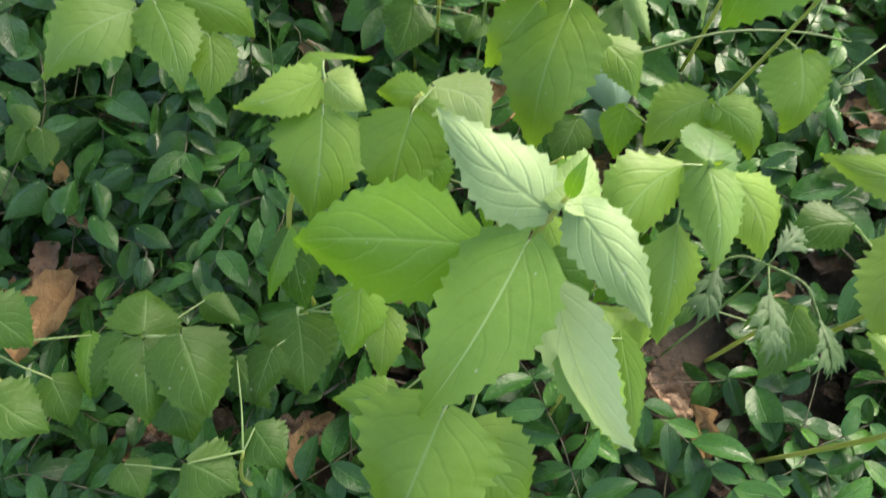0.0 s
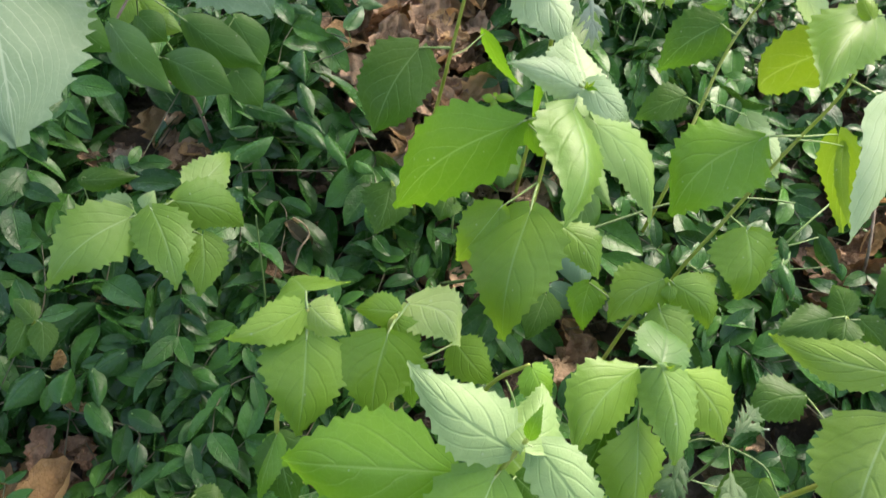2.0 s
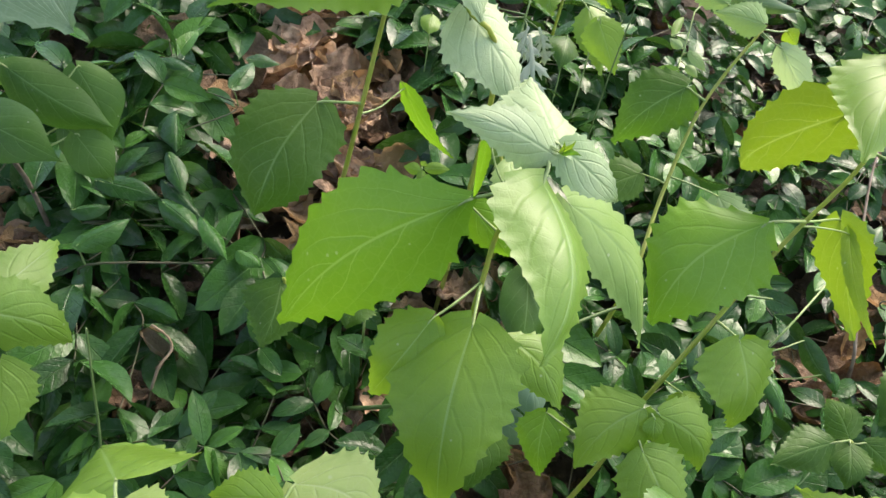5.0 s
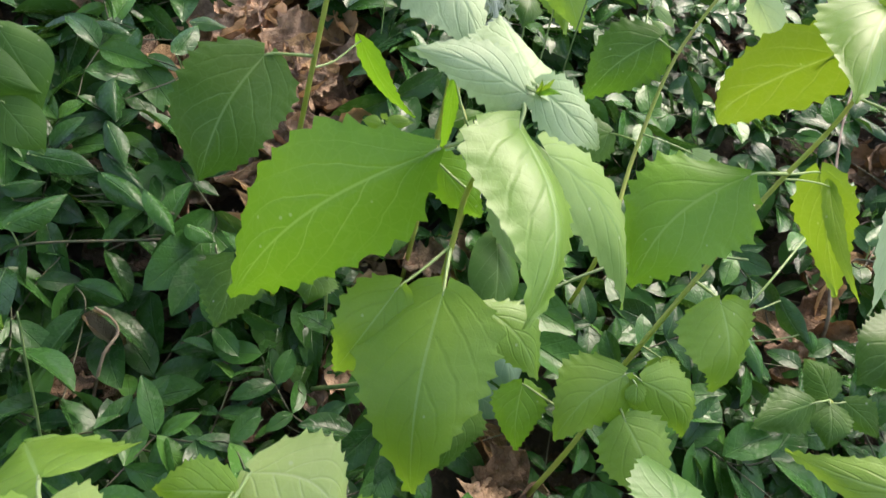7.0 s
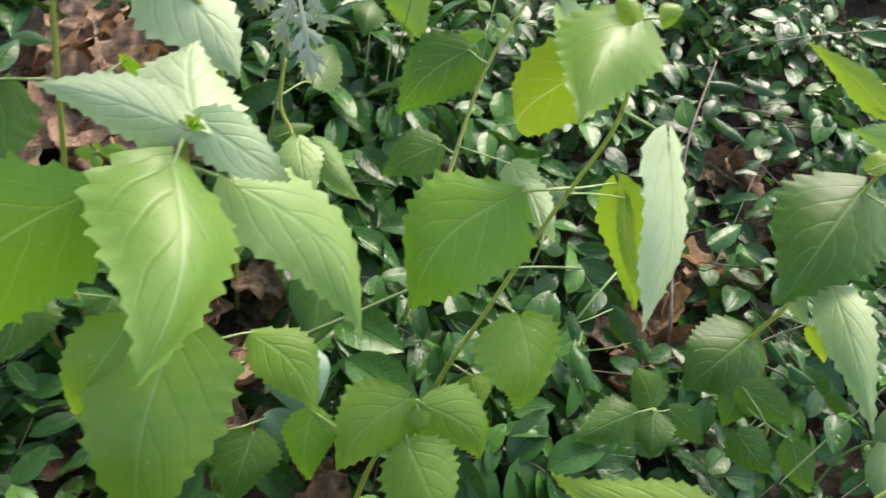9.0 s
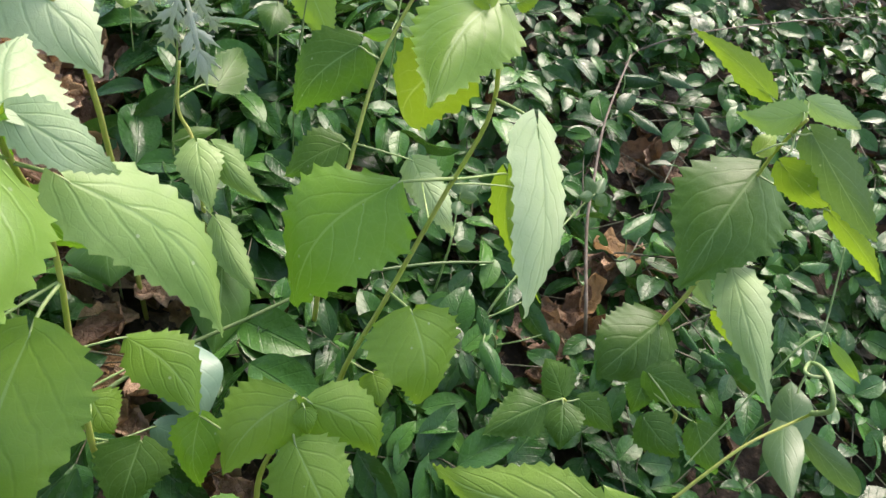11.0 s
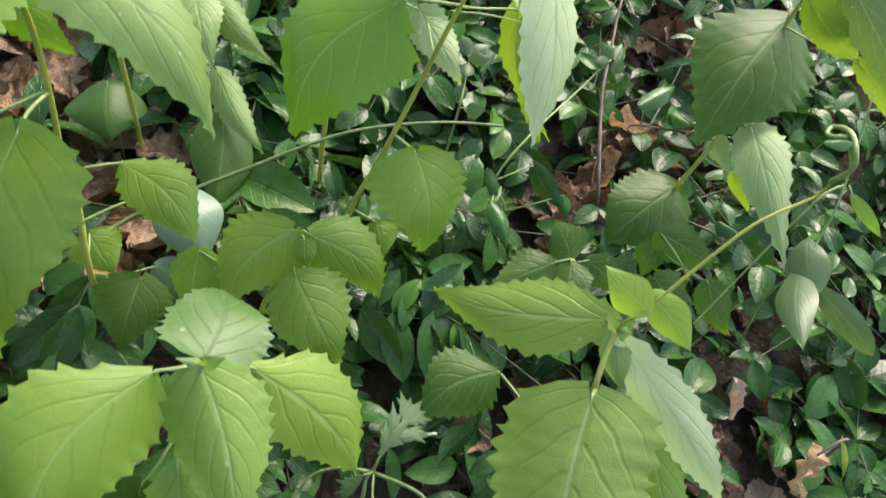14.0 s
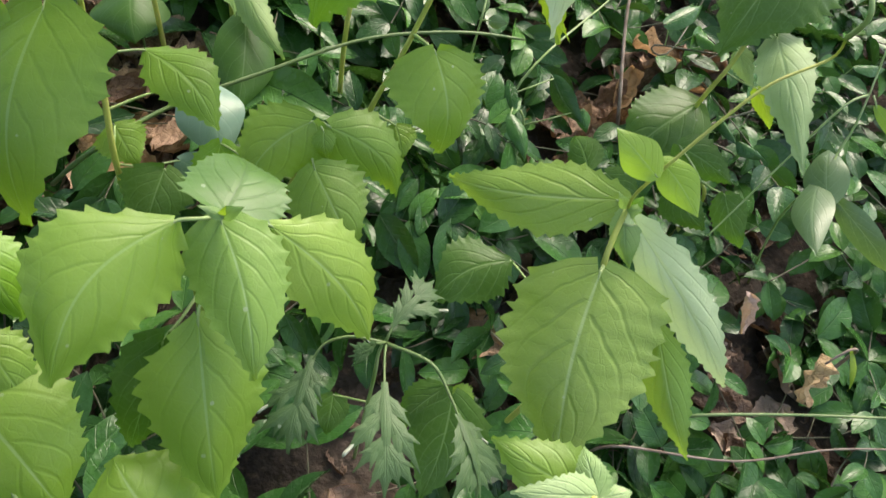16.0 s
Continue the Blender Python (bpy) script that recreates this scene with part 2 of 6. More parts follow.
def litter(name, low, high, blotch=0.75):
    """Dry brittle leaf: blotched, veined, every piece its own brown."""
    n = Nodes(name)
    place = n.tree.nodes.new("ShaderNodeNewGeometry").outputs["Position"]
    chance = n.math("FRACT", n.math("ADD", n.tree.nodes.new("ShaderNodeNewGeometry").outputs["Random Per Island"], n.tree.nodes.new("ShaderNodeObjectInfo").outputs["Random"]))
    color = n.mix(n.step(chance, 0.05, 0.95), low, high)
    color = n.mix(n.step(n.noise(110.0, 6.0, place), 0.42, 0.68, 0.0, blotch), color, rgb(0.075, 0.042, 0.026))
    color = n.mix(n.step(n.noise(320.0, 4.0, place), 0.56, 0.72, 0.0, 0.5), color, rgb(0.34, 0.25, 0.17))
    color = n.mix(n.step(chance, 0.92, 0.97, 0.0, 0.8), color, rgb(0.40, 0.31, 0.24))
    n.shader.inputs["Roughness"].default_value = 0.8
    n.shader.inputs["Specular IOR Level"].default_value = 0.25
    crack = n.add("TexVoronoi", Vector=place, Scale=240.0)
    crack.feature = "DISTANCE_TO_EDGE"
    height = n.math("ADD", n.math("MULTIPLY", n.noise(180.0, 6.0, place), 1.4), n.step(crack.outputs["Distance"], 0.0, 0.1, 0.0, 0.35))
    n.leafy(color, rgb(0.5, 0.3, 0.14) if blotch < 0.5 else rgb(0.22, 0.11, 0.04), 0.3 if blotch < 0.5 else 0.1, n.bump(height, 0.9, 0.0022))
    return n.material


def soil():
    n = Nodes("soil")
    place = n.place()
    color = n.mix(n.step(n.noise(9.0, 6.0, place), 0.35, 0.65), rgb(0.028, 0.021, 0.015), rgb(0.058, 0.042, 0.03))
    color = n.mix(n.step(n.noise(140.0, 4.0, place), 0.55, 0.75), color, rgb(0.11, 0.075, 0.052))
    n.shader.inputs["Roughness"].default_value = 0.95
    n.put(n.shader.inputs["Base Color"], color)
    n.put(n.shader.inputs["Normal"], n.bump(n.noise(120.0, 6.0, place), 0.9, 0.006))
    return n.material


VINE, LITTER, SOIL = vine_leaf(), litter("dead_leaf", rgb(0.215, 0.132, 0.085), rgb(0.54, 0.365, 0.245), 0.6), soil()
TAN = litter("tan_dead_leaf", rgb(0.40, 0.25, 0.125), rgb(0.46, 0.3, 0.16), 0.35)
# Dark copy of the litter; shade beneath the vines is in its colour.
SHADED_LITTER = litter("shaded_dead_leaf", rgb(0.075, 0.052, 0.038), rgb(0.19, 0.135, 0.1))
AMBER = litter("amber_dead_leaf", rgb(0.46, 0.25, 0.09), rgb(0.5, 0.3, 0.12), 0.35)
PINK = litter("pink_dead_leaf", rgb(0.60, 0.46, 0.40), rgb(0.7, 0.57, 0.5), 0.2)
SILVER = veined("mugwort_leaf", rgb(0.032, 0.08, 0.02), rgb(0.065, 0.13, 0.04), rgb(0.12, 0.19, 0.085), rgb(0.14, 0.26, 0.05), 0.2, 0.55)
HOARY = veined("hoary_leaf", rgb(0.40, 0.45, 0.34), rgb(0.58, 0.62, 0.50), rgb(0.36, 0.42, 0.30), rgb(0.18, 0.28, 0.08), 0.2, 0.6)
WOOL = plain_stem("woolly_underside", rgb(0.33, 0.37, 0.26), rgb(0.44, 0.47, 0.36), 0.8, 0.2)


TONES["vine"] = VINE


# ---- building helpers ----
rng = np.random.default_rng(7)
RISE = Vector((0.1271, 0.4593))
UP = Vector((-RISE.x, -RISE.y, 1.0)).normalized()


def level(x, y, high=0.0):
    """Height of the bank's leaf canopy, or of a sheet that far above it along its normal."""
    return 0.597 + RISE.x * max(-4.0, min(4.0, x)) + RISE.y * max(-0.5, min(3.5, y)) + high / UP.z


def solid(name, points, faces, uv=None, material=None, smooth=True):
    me = bpy.data.meshes.new(name)
    me.from_pydata(points, [], faces)
    if uv is not None:
        layer = me.uv_layers.new(name="UVMap")
        loops = np.zeros(len(me.loops), dtype=np.int32)
        me.loops.foreach_get("vertex_index", loops)
        layer.data.foreach_set("uv", np.asarray(uv, dtype=np.float32)[loops].ravel())
    if smooth:
        me.polygons.foreach_set("use_smooth", np.ones(len(me.polygons), dtype=bool))
    me.materials.append(material)
    me.update()
    return me


def tube(path, radii, sides=7):
    """Points and faces of a round stem along a smooth line."""
    pts = [Vector(p) for p in path]
    fine, thick = [], []
    for i in range(len(pts) - 1):
        a, b = pts[i], pts[i + 1]
        p0, p3 = pts[max(i - 1, 0)], pts[min(i + 2, len(pts) - 1)]
        steps = 6
        for k in range(steps):
            u = k / steps
            fine.append(0.5 * (2 * a + (b - p0) * u + (2 * p0 - 5 * a + 4 * b - p3) * u * u + (3 * a - p0 - 3 * b + p3) * u ** 3))
            thick.append(radii[i] + (radii[i + 1] - radii[i]) * u)
    fine.append(pts[-1])
    thick.append(radii[-1])
    points, faces, uv = [], [], []
    side = Vector((0.31, 0.87, 0.38))
    for i, p in enumerate(fine):
        ahead = (fine[min(i + 1, len(fine) - 1)] - fine[max(i - 1, 0)]).normalized()
        one = (side - ahead * side.dot(ahead)).normalized()
        two = ahead.cross(one)
        for k in range(sides):
            angle = 2 * math.pi * k / sides
            points.append(p + (one * math.cos(angle) + two * math.sin(angle)) * thick[i])
            uv.append((k / sides, i / len(fine)))
    for i in range(len(fine) - 1):
        for k in range(sides):
            a, b = i * sides + k, i * sides + (k + 1) % sides
            faces.append((a, b, b + sides, a + sides))
    faces.append(tuple(range(sides))[::-1])
    faces.append(tuple(range(len(points) - sides, len(points))))
    return [tuple(p) for p in points], faces, uv


def part(name, me, parent, m=None, label=""):
    ob = new(name, me)
    ob.parent = parent
    if m is not None:
        ob.matrix_basis = m
    return tagged(ob, label)


def plant(name, foot, label, category):
    ob = new(name)
    ob.location = foot
    ob.empty_display_size = 0.05
    return tagged(ob, label, category, group=category + " plants")


def local(p, point):
    return Vector(point) - p.location


def stem(p, line, radius, kind, material=None):
    line = [local(p, q) for q in line]
    radii = [radius * (0.75 + 0.65 * i / (len(line) - 1)) for i in range(len(line))]
    points, faces, uv = tube(line, radii, 8)
    part(kind, solid(kind, points, faces, uv, material or TWIG if kind == "twig" or material else RUNNER if kind == "runner" else STEM if radius > 0.001 else PETIOLE), p)


FORMS = {  # half width at ten even steps from base to tip, teeth on each side, depth of the teeth, side veins, their slant
    "ovate": ((0.06, 0.72, 0.97, 1.0, 0.93, 0.81, 0.66, 0.49, 0.32, 0.14, 0.0), 11, 0.34, 4.8, 0.33),
    "wedge": ((0.05, 0.42, 0.84, 1.0, 0.99, 0.92, 0.80, 0.62, 0.41, 0.18, 0.0), 11, 0.34, 4.8, 0.33),
    "broad": ((0.08, 0.86, 1.0, 1.0, 0.97, 0.91, 0.82, 0.67, 0.46, 0.21, 0.0), 11, 0.34, 4.8, 0.33),
    "lance": ((0.06, 0.60, 0.90, 1.0, 0.95, 0.83, 0.67, 0.49, 0.30, 0.12, 0.0), 14, 0.32, 5.2, 0.32),
    "round": ((0.10, 0.78, 0.97, 1.0, 0.98, 0.94, 0.86, 0.73, 0.53, 0.25, 0.0), 12, 0.26, 4.8, 0.33),
    "smooth": ((0.06, 0.62, 0.87, 0.98, 1.0, 0.94, 0.82, 0.65, 0.44, 0.21, 0.0), 0, 0.0, 4.8, 0.33),
    "elm": ((0.10, 0.60, 0.85, 0.97, 1.0, 0.98, 0.92, 0.80, 0.60, 0.30, 0.0), 15, 0.42, 13.0, 0.40),
}


def outline(form, s):
    """Half width of the blade at s, rounded between the steps."""
    table = FORMS[form][0]
    i = min(int(s * 10), 9)
    u = s * 10 - i
    a, b = table[max(i - 1, 0)], table[min(i + 2, 10)]
    p, q = table[i], table[i + 1]
    smooth = 0.5 * (2 * p + (q - a) * u + (2 * a - 5 * p + 4 * q - b) * u * u + (3 * p - a - 3 * q + b) * u ** 3)
    return max(smooth, 0.004) if i else p + (q - p) * u ** (0.9 if form == "wedge" else 0.5)


def blade(length, width, form, curl, fold, wave, seed, sweep=0.0, quilt=1.0):
    """A leaf blade from its base at the origin along +y, its face to +z."""
    r = random.Random(seed)
    table, teeth, depth, veins, slant = FORMS[form]
    rows = teeth * 4 if teeth else 24
    cols = (-1.0, -0.9, -0.72, -0.5, -0.3, -0.12, 0.0, 0.12, 0.3, 0.5, 0.72, 0.9, 1.0)
    points, uv, faces = [], [], []
    bend, lean = r.uniform(-0.05, 0.05) + sweep, r.uniform(0, 6.3)
    curl *= r.uniform(0.6, 1.7)
    tilt = r.uniform(-0.12, 0.12)
    fold *= r.uniform(0.4, 2.2)
    droop = [r.uniform(0.0, 0.12), r.uniform(0.0, 0.12)]
    big = {(k, c): r.uniform(0.6, 1.25) for k in range(17) for c in (-1.0, 1.0)}
    for i in range(rows + 1):
        s = i / rows
        half = 0.5 * width * outline(form, s) * (1 + 0.03 * math.sin(11 * s + 2 * lean))
        arch = curl * length * 4 * s * (1 - s) * (0.7 + 0.6 * s)
        for c in cols:
            side = int(c > 0)
            edge, ahead = 0.0, 0.0
            if teeth and abs(c) == 1.0 and 0.04 < s < 0.985:
                saw = (0.0, 0.5, 0.84, 1.0)[i % 4] * big[(i // 4, c)]
                edge = (saw * depth * 0.5 - 0.28 * depth) * width * (1.0 - 0.5 * s)
                ahead = min(saw * 0.03 * width, 0.85 * length / rows)
            x = c * half + math.copysign(edge, c) * (abs(c) == 1.0)
            y = s * length + ahead - (0.03 if form == "wedge" else 0.085) * length * abs(c) ** 1.5 * (1 - s) ** 6
            z = arch - fold * abs(c) ** 1.6 * half + tilt * c * half - droop[side] * half * abs(c) ** 3
            vein = (s - slant * (abs(c) + 0.45 * c * c) + side * 0.07) * veins
            z += quilt * 0.085 / veins * width * (abs(math.sin(math.pi * vein)) ** 0.7 - 0.5) * (abs(c) < 0.95) * min(1.0, abs(c) * 5) * (1 - 0.6 * s) * min(1.0, s * 6)
            z += wave * width * math.sin(s * 8.0 + (1.6 if c > 0 else 0.0) + lean) * abs(c) ** 2 * (1 - s * 0.4)
            x += bend * length * math.sin(math.pi * s)
            points.append((x, y, z))
            uv.append((0.5 + 0.5 * c, s))
    n = len(cols)
    for i in range(rows):
        for k in range(n - 1):
            a = i * n + k
            faces.append((a, a + 1, a + n + 1, a + n))
    return points, faces, uv


QUILT = {"pale": 1.3, "silvery": 1.3, "wan": 1.4, "quilted": 1.5, "downy": 1.2, "olive": 0.3, "elm": 1.0, "scorched": 1.0, "fresh": 1.0, "dull": 0.25, "glow": 0.3}
made = 0


def leaf(p, base, tip, width, face, node=None, tone="fresh", form="ovate", curl=0.1, fold=0.2, wave=0.05, bend=0.0):
    """A leaf of the plant p from its base to its tip, its face turned to the way given; its stalk reaches to the node."""
    global made
    made += 1
    base, tip = local(p, base), local(p, tip)
    ahead = tip - base
    length = ahead.length
    ahead.normalize()
    up = Vector(face)
    up = (up - ahead * up.dot(ahead)).normalized()
    right = ahead.cross(up)
    m = Matrix((right, ahead, up)).transposed().to_4x4()
    m.translation = base
    points, faces, uv = blade(length, width, form, curl, fold, wave, made, bend, QUILT.get(tone, 0.8) * (0.35 if form == "smooth" else 1.0))
    ob = part("leaf", solid("leaf", points, faces, uv, TONES[tone]), p, m)
    if node is not None:
        inside = m.inverted() @ local(p, node)
        thick = 0.0005 + 0.007 * width
        line = [Vector((0, 0.12 * length, curl * length * 0.19 - thick)), Vector((0, 0, -thick * 0.4)), inside * 0.5 + Vector((0, 0, 0.12 * inside.length)), inside]
        pts, fcs, uvs = tube(line, [thick * 0.5, thick * 0.8, thick, thick * 1.15], 6)
        part("petiole", solid("petiole", pts, fcs, uvs, PETIOLE), ob)
    return ob


def feather(p, base, tip, width, face, node=None, tone="green"):
    """A deeply cut leaf: a thin midrib with pairs of pointed lobes."""
    global made
    made += 1
    r = random.Random(made)
    base, tip = local(p, base), local(p, tip)
    ahead = tip - base
    length = ahead.length
    ahead.normalize()
    up = Vector(face)
    up = (up - ahead * up.dot(ahead)).normalized()
    m = Matrix((ahead.cross(up), ahead, up)).transposed().to_4x4()
    m.translation = base
    points, faces, uv = [], [], []

    def lobe(x0, y0, angle, long, wide):
        start, rows = len(points), 10
        sag = r.uniform(0.05, 0.3)
        for i in range(rows + 1):
            s = i / rows
            half = 0.5 * wide * (0.45 + 0.55 * math.sin(math.pi * min(1.0, s * 1.15))) * (1 - s ** 2.2) * (1.0 if i % 3 else 1.22) + 0.0002
            for c in (-1, -0.5, 0, 0.5, 1):
                dx = c * half
                x = x0 + math.sin(angle) * s * long + math.cos(angle) * dx
                y = y0 + math.cos(angle) * s * long - math.sin(angle) * dx
                z = 0.06 * long * math.sin(2.6 * s) - 0.25 * abs(c) * half - sag * long * s * s
                points.append((x, y, z + 0.08 * length * math.sin(math.pi * max(0.0, min(1.0, y / length)))))
                uv.append((0.5 + 0.5 * c, s))
        for i in range(rows):
            for k in range(4):
                a = start + i * 5 + k
                faces.append((a, a + 1, a + 6, a + 5))
        return Vector(points[start + 8 * 5 + 2])

    lobe(0, 0, 0.0, length, 0.11 * width)
    tips = []
    for at, size in ((0.12, 0.42), (0.30, 0.62), (0.52, 0.55)):
        for hand in (-1, 1):
            y, big, angle = (at + r.uniform(-0.04, 0.04)) * length, size * width * r.uniform(0.8, 1.15), hand * r.uniform(0.55, 0.8)
            end = lobe(0, y, angle, big, big * r.uniform(0.24, 0.32))
            lobe(math.sin(angle) * big * 0.3, y + math.cos(angle) * big * 0.3, angle - hand * 0.5, big * 0.5, big * 0.14)
            lobe(math.sin(angle) * big * 0.35, y + math.cos(angle) * big * 0.35, angle + hand * 0.55, big * 0.36, big * 0.11)
            tips.append((end, Vector((math.sin(angle), math.cos(angle), 0)) * big, big))
    lobe(0, 0.55 * length, 0.0, 0.45 * length, 0.19 * width)
    for hand in (-1, 1):
        lobe(0, 0.66 * length, hand * 0.5, 0.28 * length, 0.11 * width)
    ob = part("leaf", solid("leaf", points, faces, uv, HOARY if tone == "hoary" else SILVER), p, m)
    end, ahead, big = r.choice(tips)
    roll = [end + ahead * a + Vector((0, 0, big * b)) for a, b in ((-0.2, -0.005), (0.0, 0.0), (0.14, -0.01), (0.17, -0.07), (0.1, -0.1))]
    pts, fcs, uvs = tube(roll, [0.008 * big, 0.028 * big, 0.036 * big, 0.026 * big, 0.008 * big], 6)
    part("curled_lobe", solid("curled_lobe", pts, fcs, uvs, WOOL), ob, None, "curled white woolly lobe tip")
    if node is not None:
        bows = [m.inverted() @ local(p, q) for q in (node if isinstance(node, list) else [node])]
        if len(bows) == 1:
            bows.insert(0, bows[0] * 0.5 + Vector((0, 0, 0.1 * bows[0].length)))
        pts, fcs, uvs = tube([Vector((0, 0.05 * length, 0))] + bows, [0.0005] + [0.0006 + 0.0002 * i for i in range(len(bows))], 6)
        part("petiole", solid("petiole", pts, fcs, uvs, DARK_STEM), ob)
    return ob


# ---- the bank ----
def bank():
    """One sheet of soil: a slope that runs out level before and behind, far to every side."""
    near = np.linspace(-1.0, 2.0, 101)
    xs = np.concatenate(([-300, -80, -25, -8, -4, -2.5, -1.5], near, [2.6, 3.2, 4, 8, 25, 80, 300]))
    ys = np.concatenate(([-300, -80, -25, -8, -3, -1.4, -0.9], np.linspace(-0.5, 1.7, 81), [2.1, 2.8, 3.5, 6, 12, 40, 120, 400]))
    points, faces = [], []
    for y in ys:
        for x in xs:
            lump = 0.018 * noise.noise((x * 6, y * 6, 0.3)) + 0.009 * noise.noise((x * 19, y * 19, 1.7))
            points.append((x, y, level(x, y, -0.065) + lump))
    n = len(xs)
    for j in range(len(ys) - 1):
        for i in range(n - 1):
            a = j * n + i
            faces.append((a, a + 1, a + n + 1, a + n))
    return tagged(new("ground", solid("ground", points, faces, None, SOIL)), "dark crumbly soil of a sloping woodland bank", "ground", kind="structure")


bank()


# ---- ground cover ----
def ellipse_leaf(rows=7, seed=0, fold=0.25, curl=0.1):
    """A small pointed oval leaf of length 1 and width 1 along +y, as arrays."""
    r = random.Random(seed)
    pts, uv, faces = [], [], []
    twist = r.uniform(-0.25, 0.25)
    for i in range(rows + 1):
        s = i / rows
        half = 0.5 * (max(1e-4, s) ** 0.66 * (1 - s) ** 0.78) / 0.37
        half = max(half, 0.012)
        for c in (-1.0, -0.5, 0.0, 0.5, 1.0):
            z = -0.0 + fold * abs(c) * half * 0.45 + curl * (1 - (2 * s - 1) ** 2) * 1.0 - curl * 0.8 * s * s
            z += 0.05 * math.sin(5 * s + 2 * c + seed) * abs(c) + twist * c * half * (s - 0.3) * 0.4
            pts.append((c * half, s, z))
            uv.append((0.5 + 0.5 * c, s))
    for i in range(rows):
        for k in range(4):
            a = i * 5 + k
            faces.append((a, a + 1, a + 6, a + 5))
    return np.array(pts), np.array(uv), np.array(faces)


def turn(ahead, up):
    ahead = ahead / np.linalg.norm(ahead)
    up = up - ahead * (up @ ahead)
    up = up / np.linalg.norm(up)
    return np.stack([np.cross(ahead, up), ahead, up], 1)


# stretches where the vines are thin and litter shows: x, y, reach in x, reach in y
BARE = ((0.03, 0.83, 0.11, 0.14), (0.02, 0.69, 0.05, 0.03), (0.644, 0.741, 0.04, 0.04), (0.555, 0.41, 0.035, 0.022), (0.132, 0.853, 0.05, 0.04), (0.08, 0.70, 0.05, 0.035), (0.14, 0.655, 0.05, 0.055), (0.225, 0.615, 0.03, 0.025), (0.50, 0.60, 0.045, 0.032), (0.56, 0.40, 0.04, 0.03), (0.376, 0.428, 0.03, 0.022), (-0.235, 0.395, 0.045, 0.04), (-0.21, 0.69, 0.07, 0.04), (0.27, 0.33, 0.04, 0.022), (0.445, 0.552, 0.04, 0.028),
        (0.15, 0.58, 0.045, 0.05), (0.53, 0.345, 0.04, 0.03), (-0.06, 0.575, 0.035, 0.025), (-0.12, 0.30, 0.06, 0.028), (-0.20, 0.52, 0.02, 0.015), (0.20, 0.49, 0.035, 0.03), (0.57, 0.64, 0.03, 0.03), (0.0, 0.29, 0.035, 0.022), (0.62, 0.62, 0.03, 0.03))


def bareness(x, y):
    return max(0.0, max(1.25 - math.hypot((x - a) / c, (y - b) / d) for a, b, c, d in BARE))


KINDS = [ellipse_leaf(7, k, 0.45 + 0.3 * (k % 3), 0.05 + 0.03 * (k % 4)) for k in range(8)]
SHARED = [solid("vine_leaf", [tuple(q) for q in pts], [tuple(int(v) for v in f) for f in fcs], uv, VINE) for pts, uv, fcs in KINDS]
normal = np.array(UP)


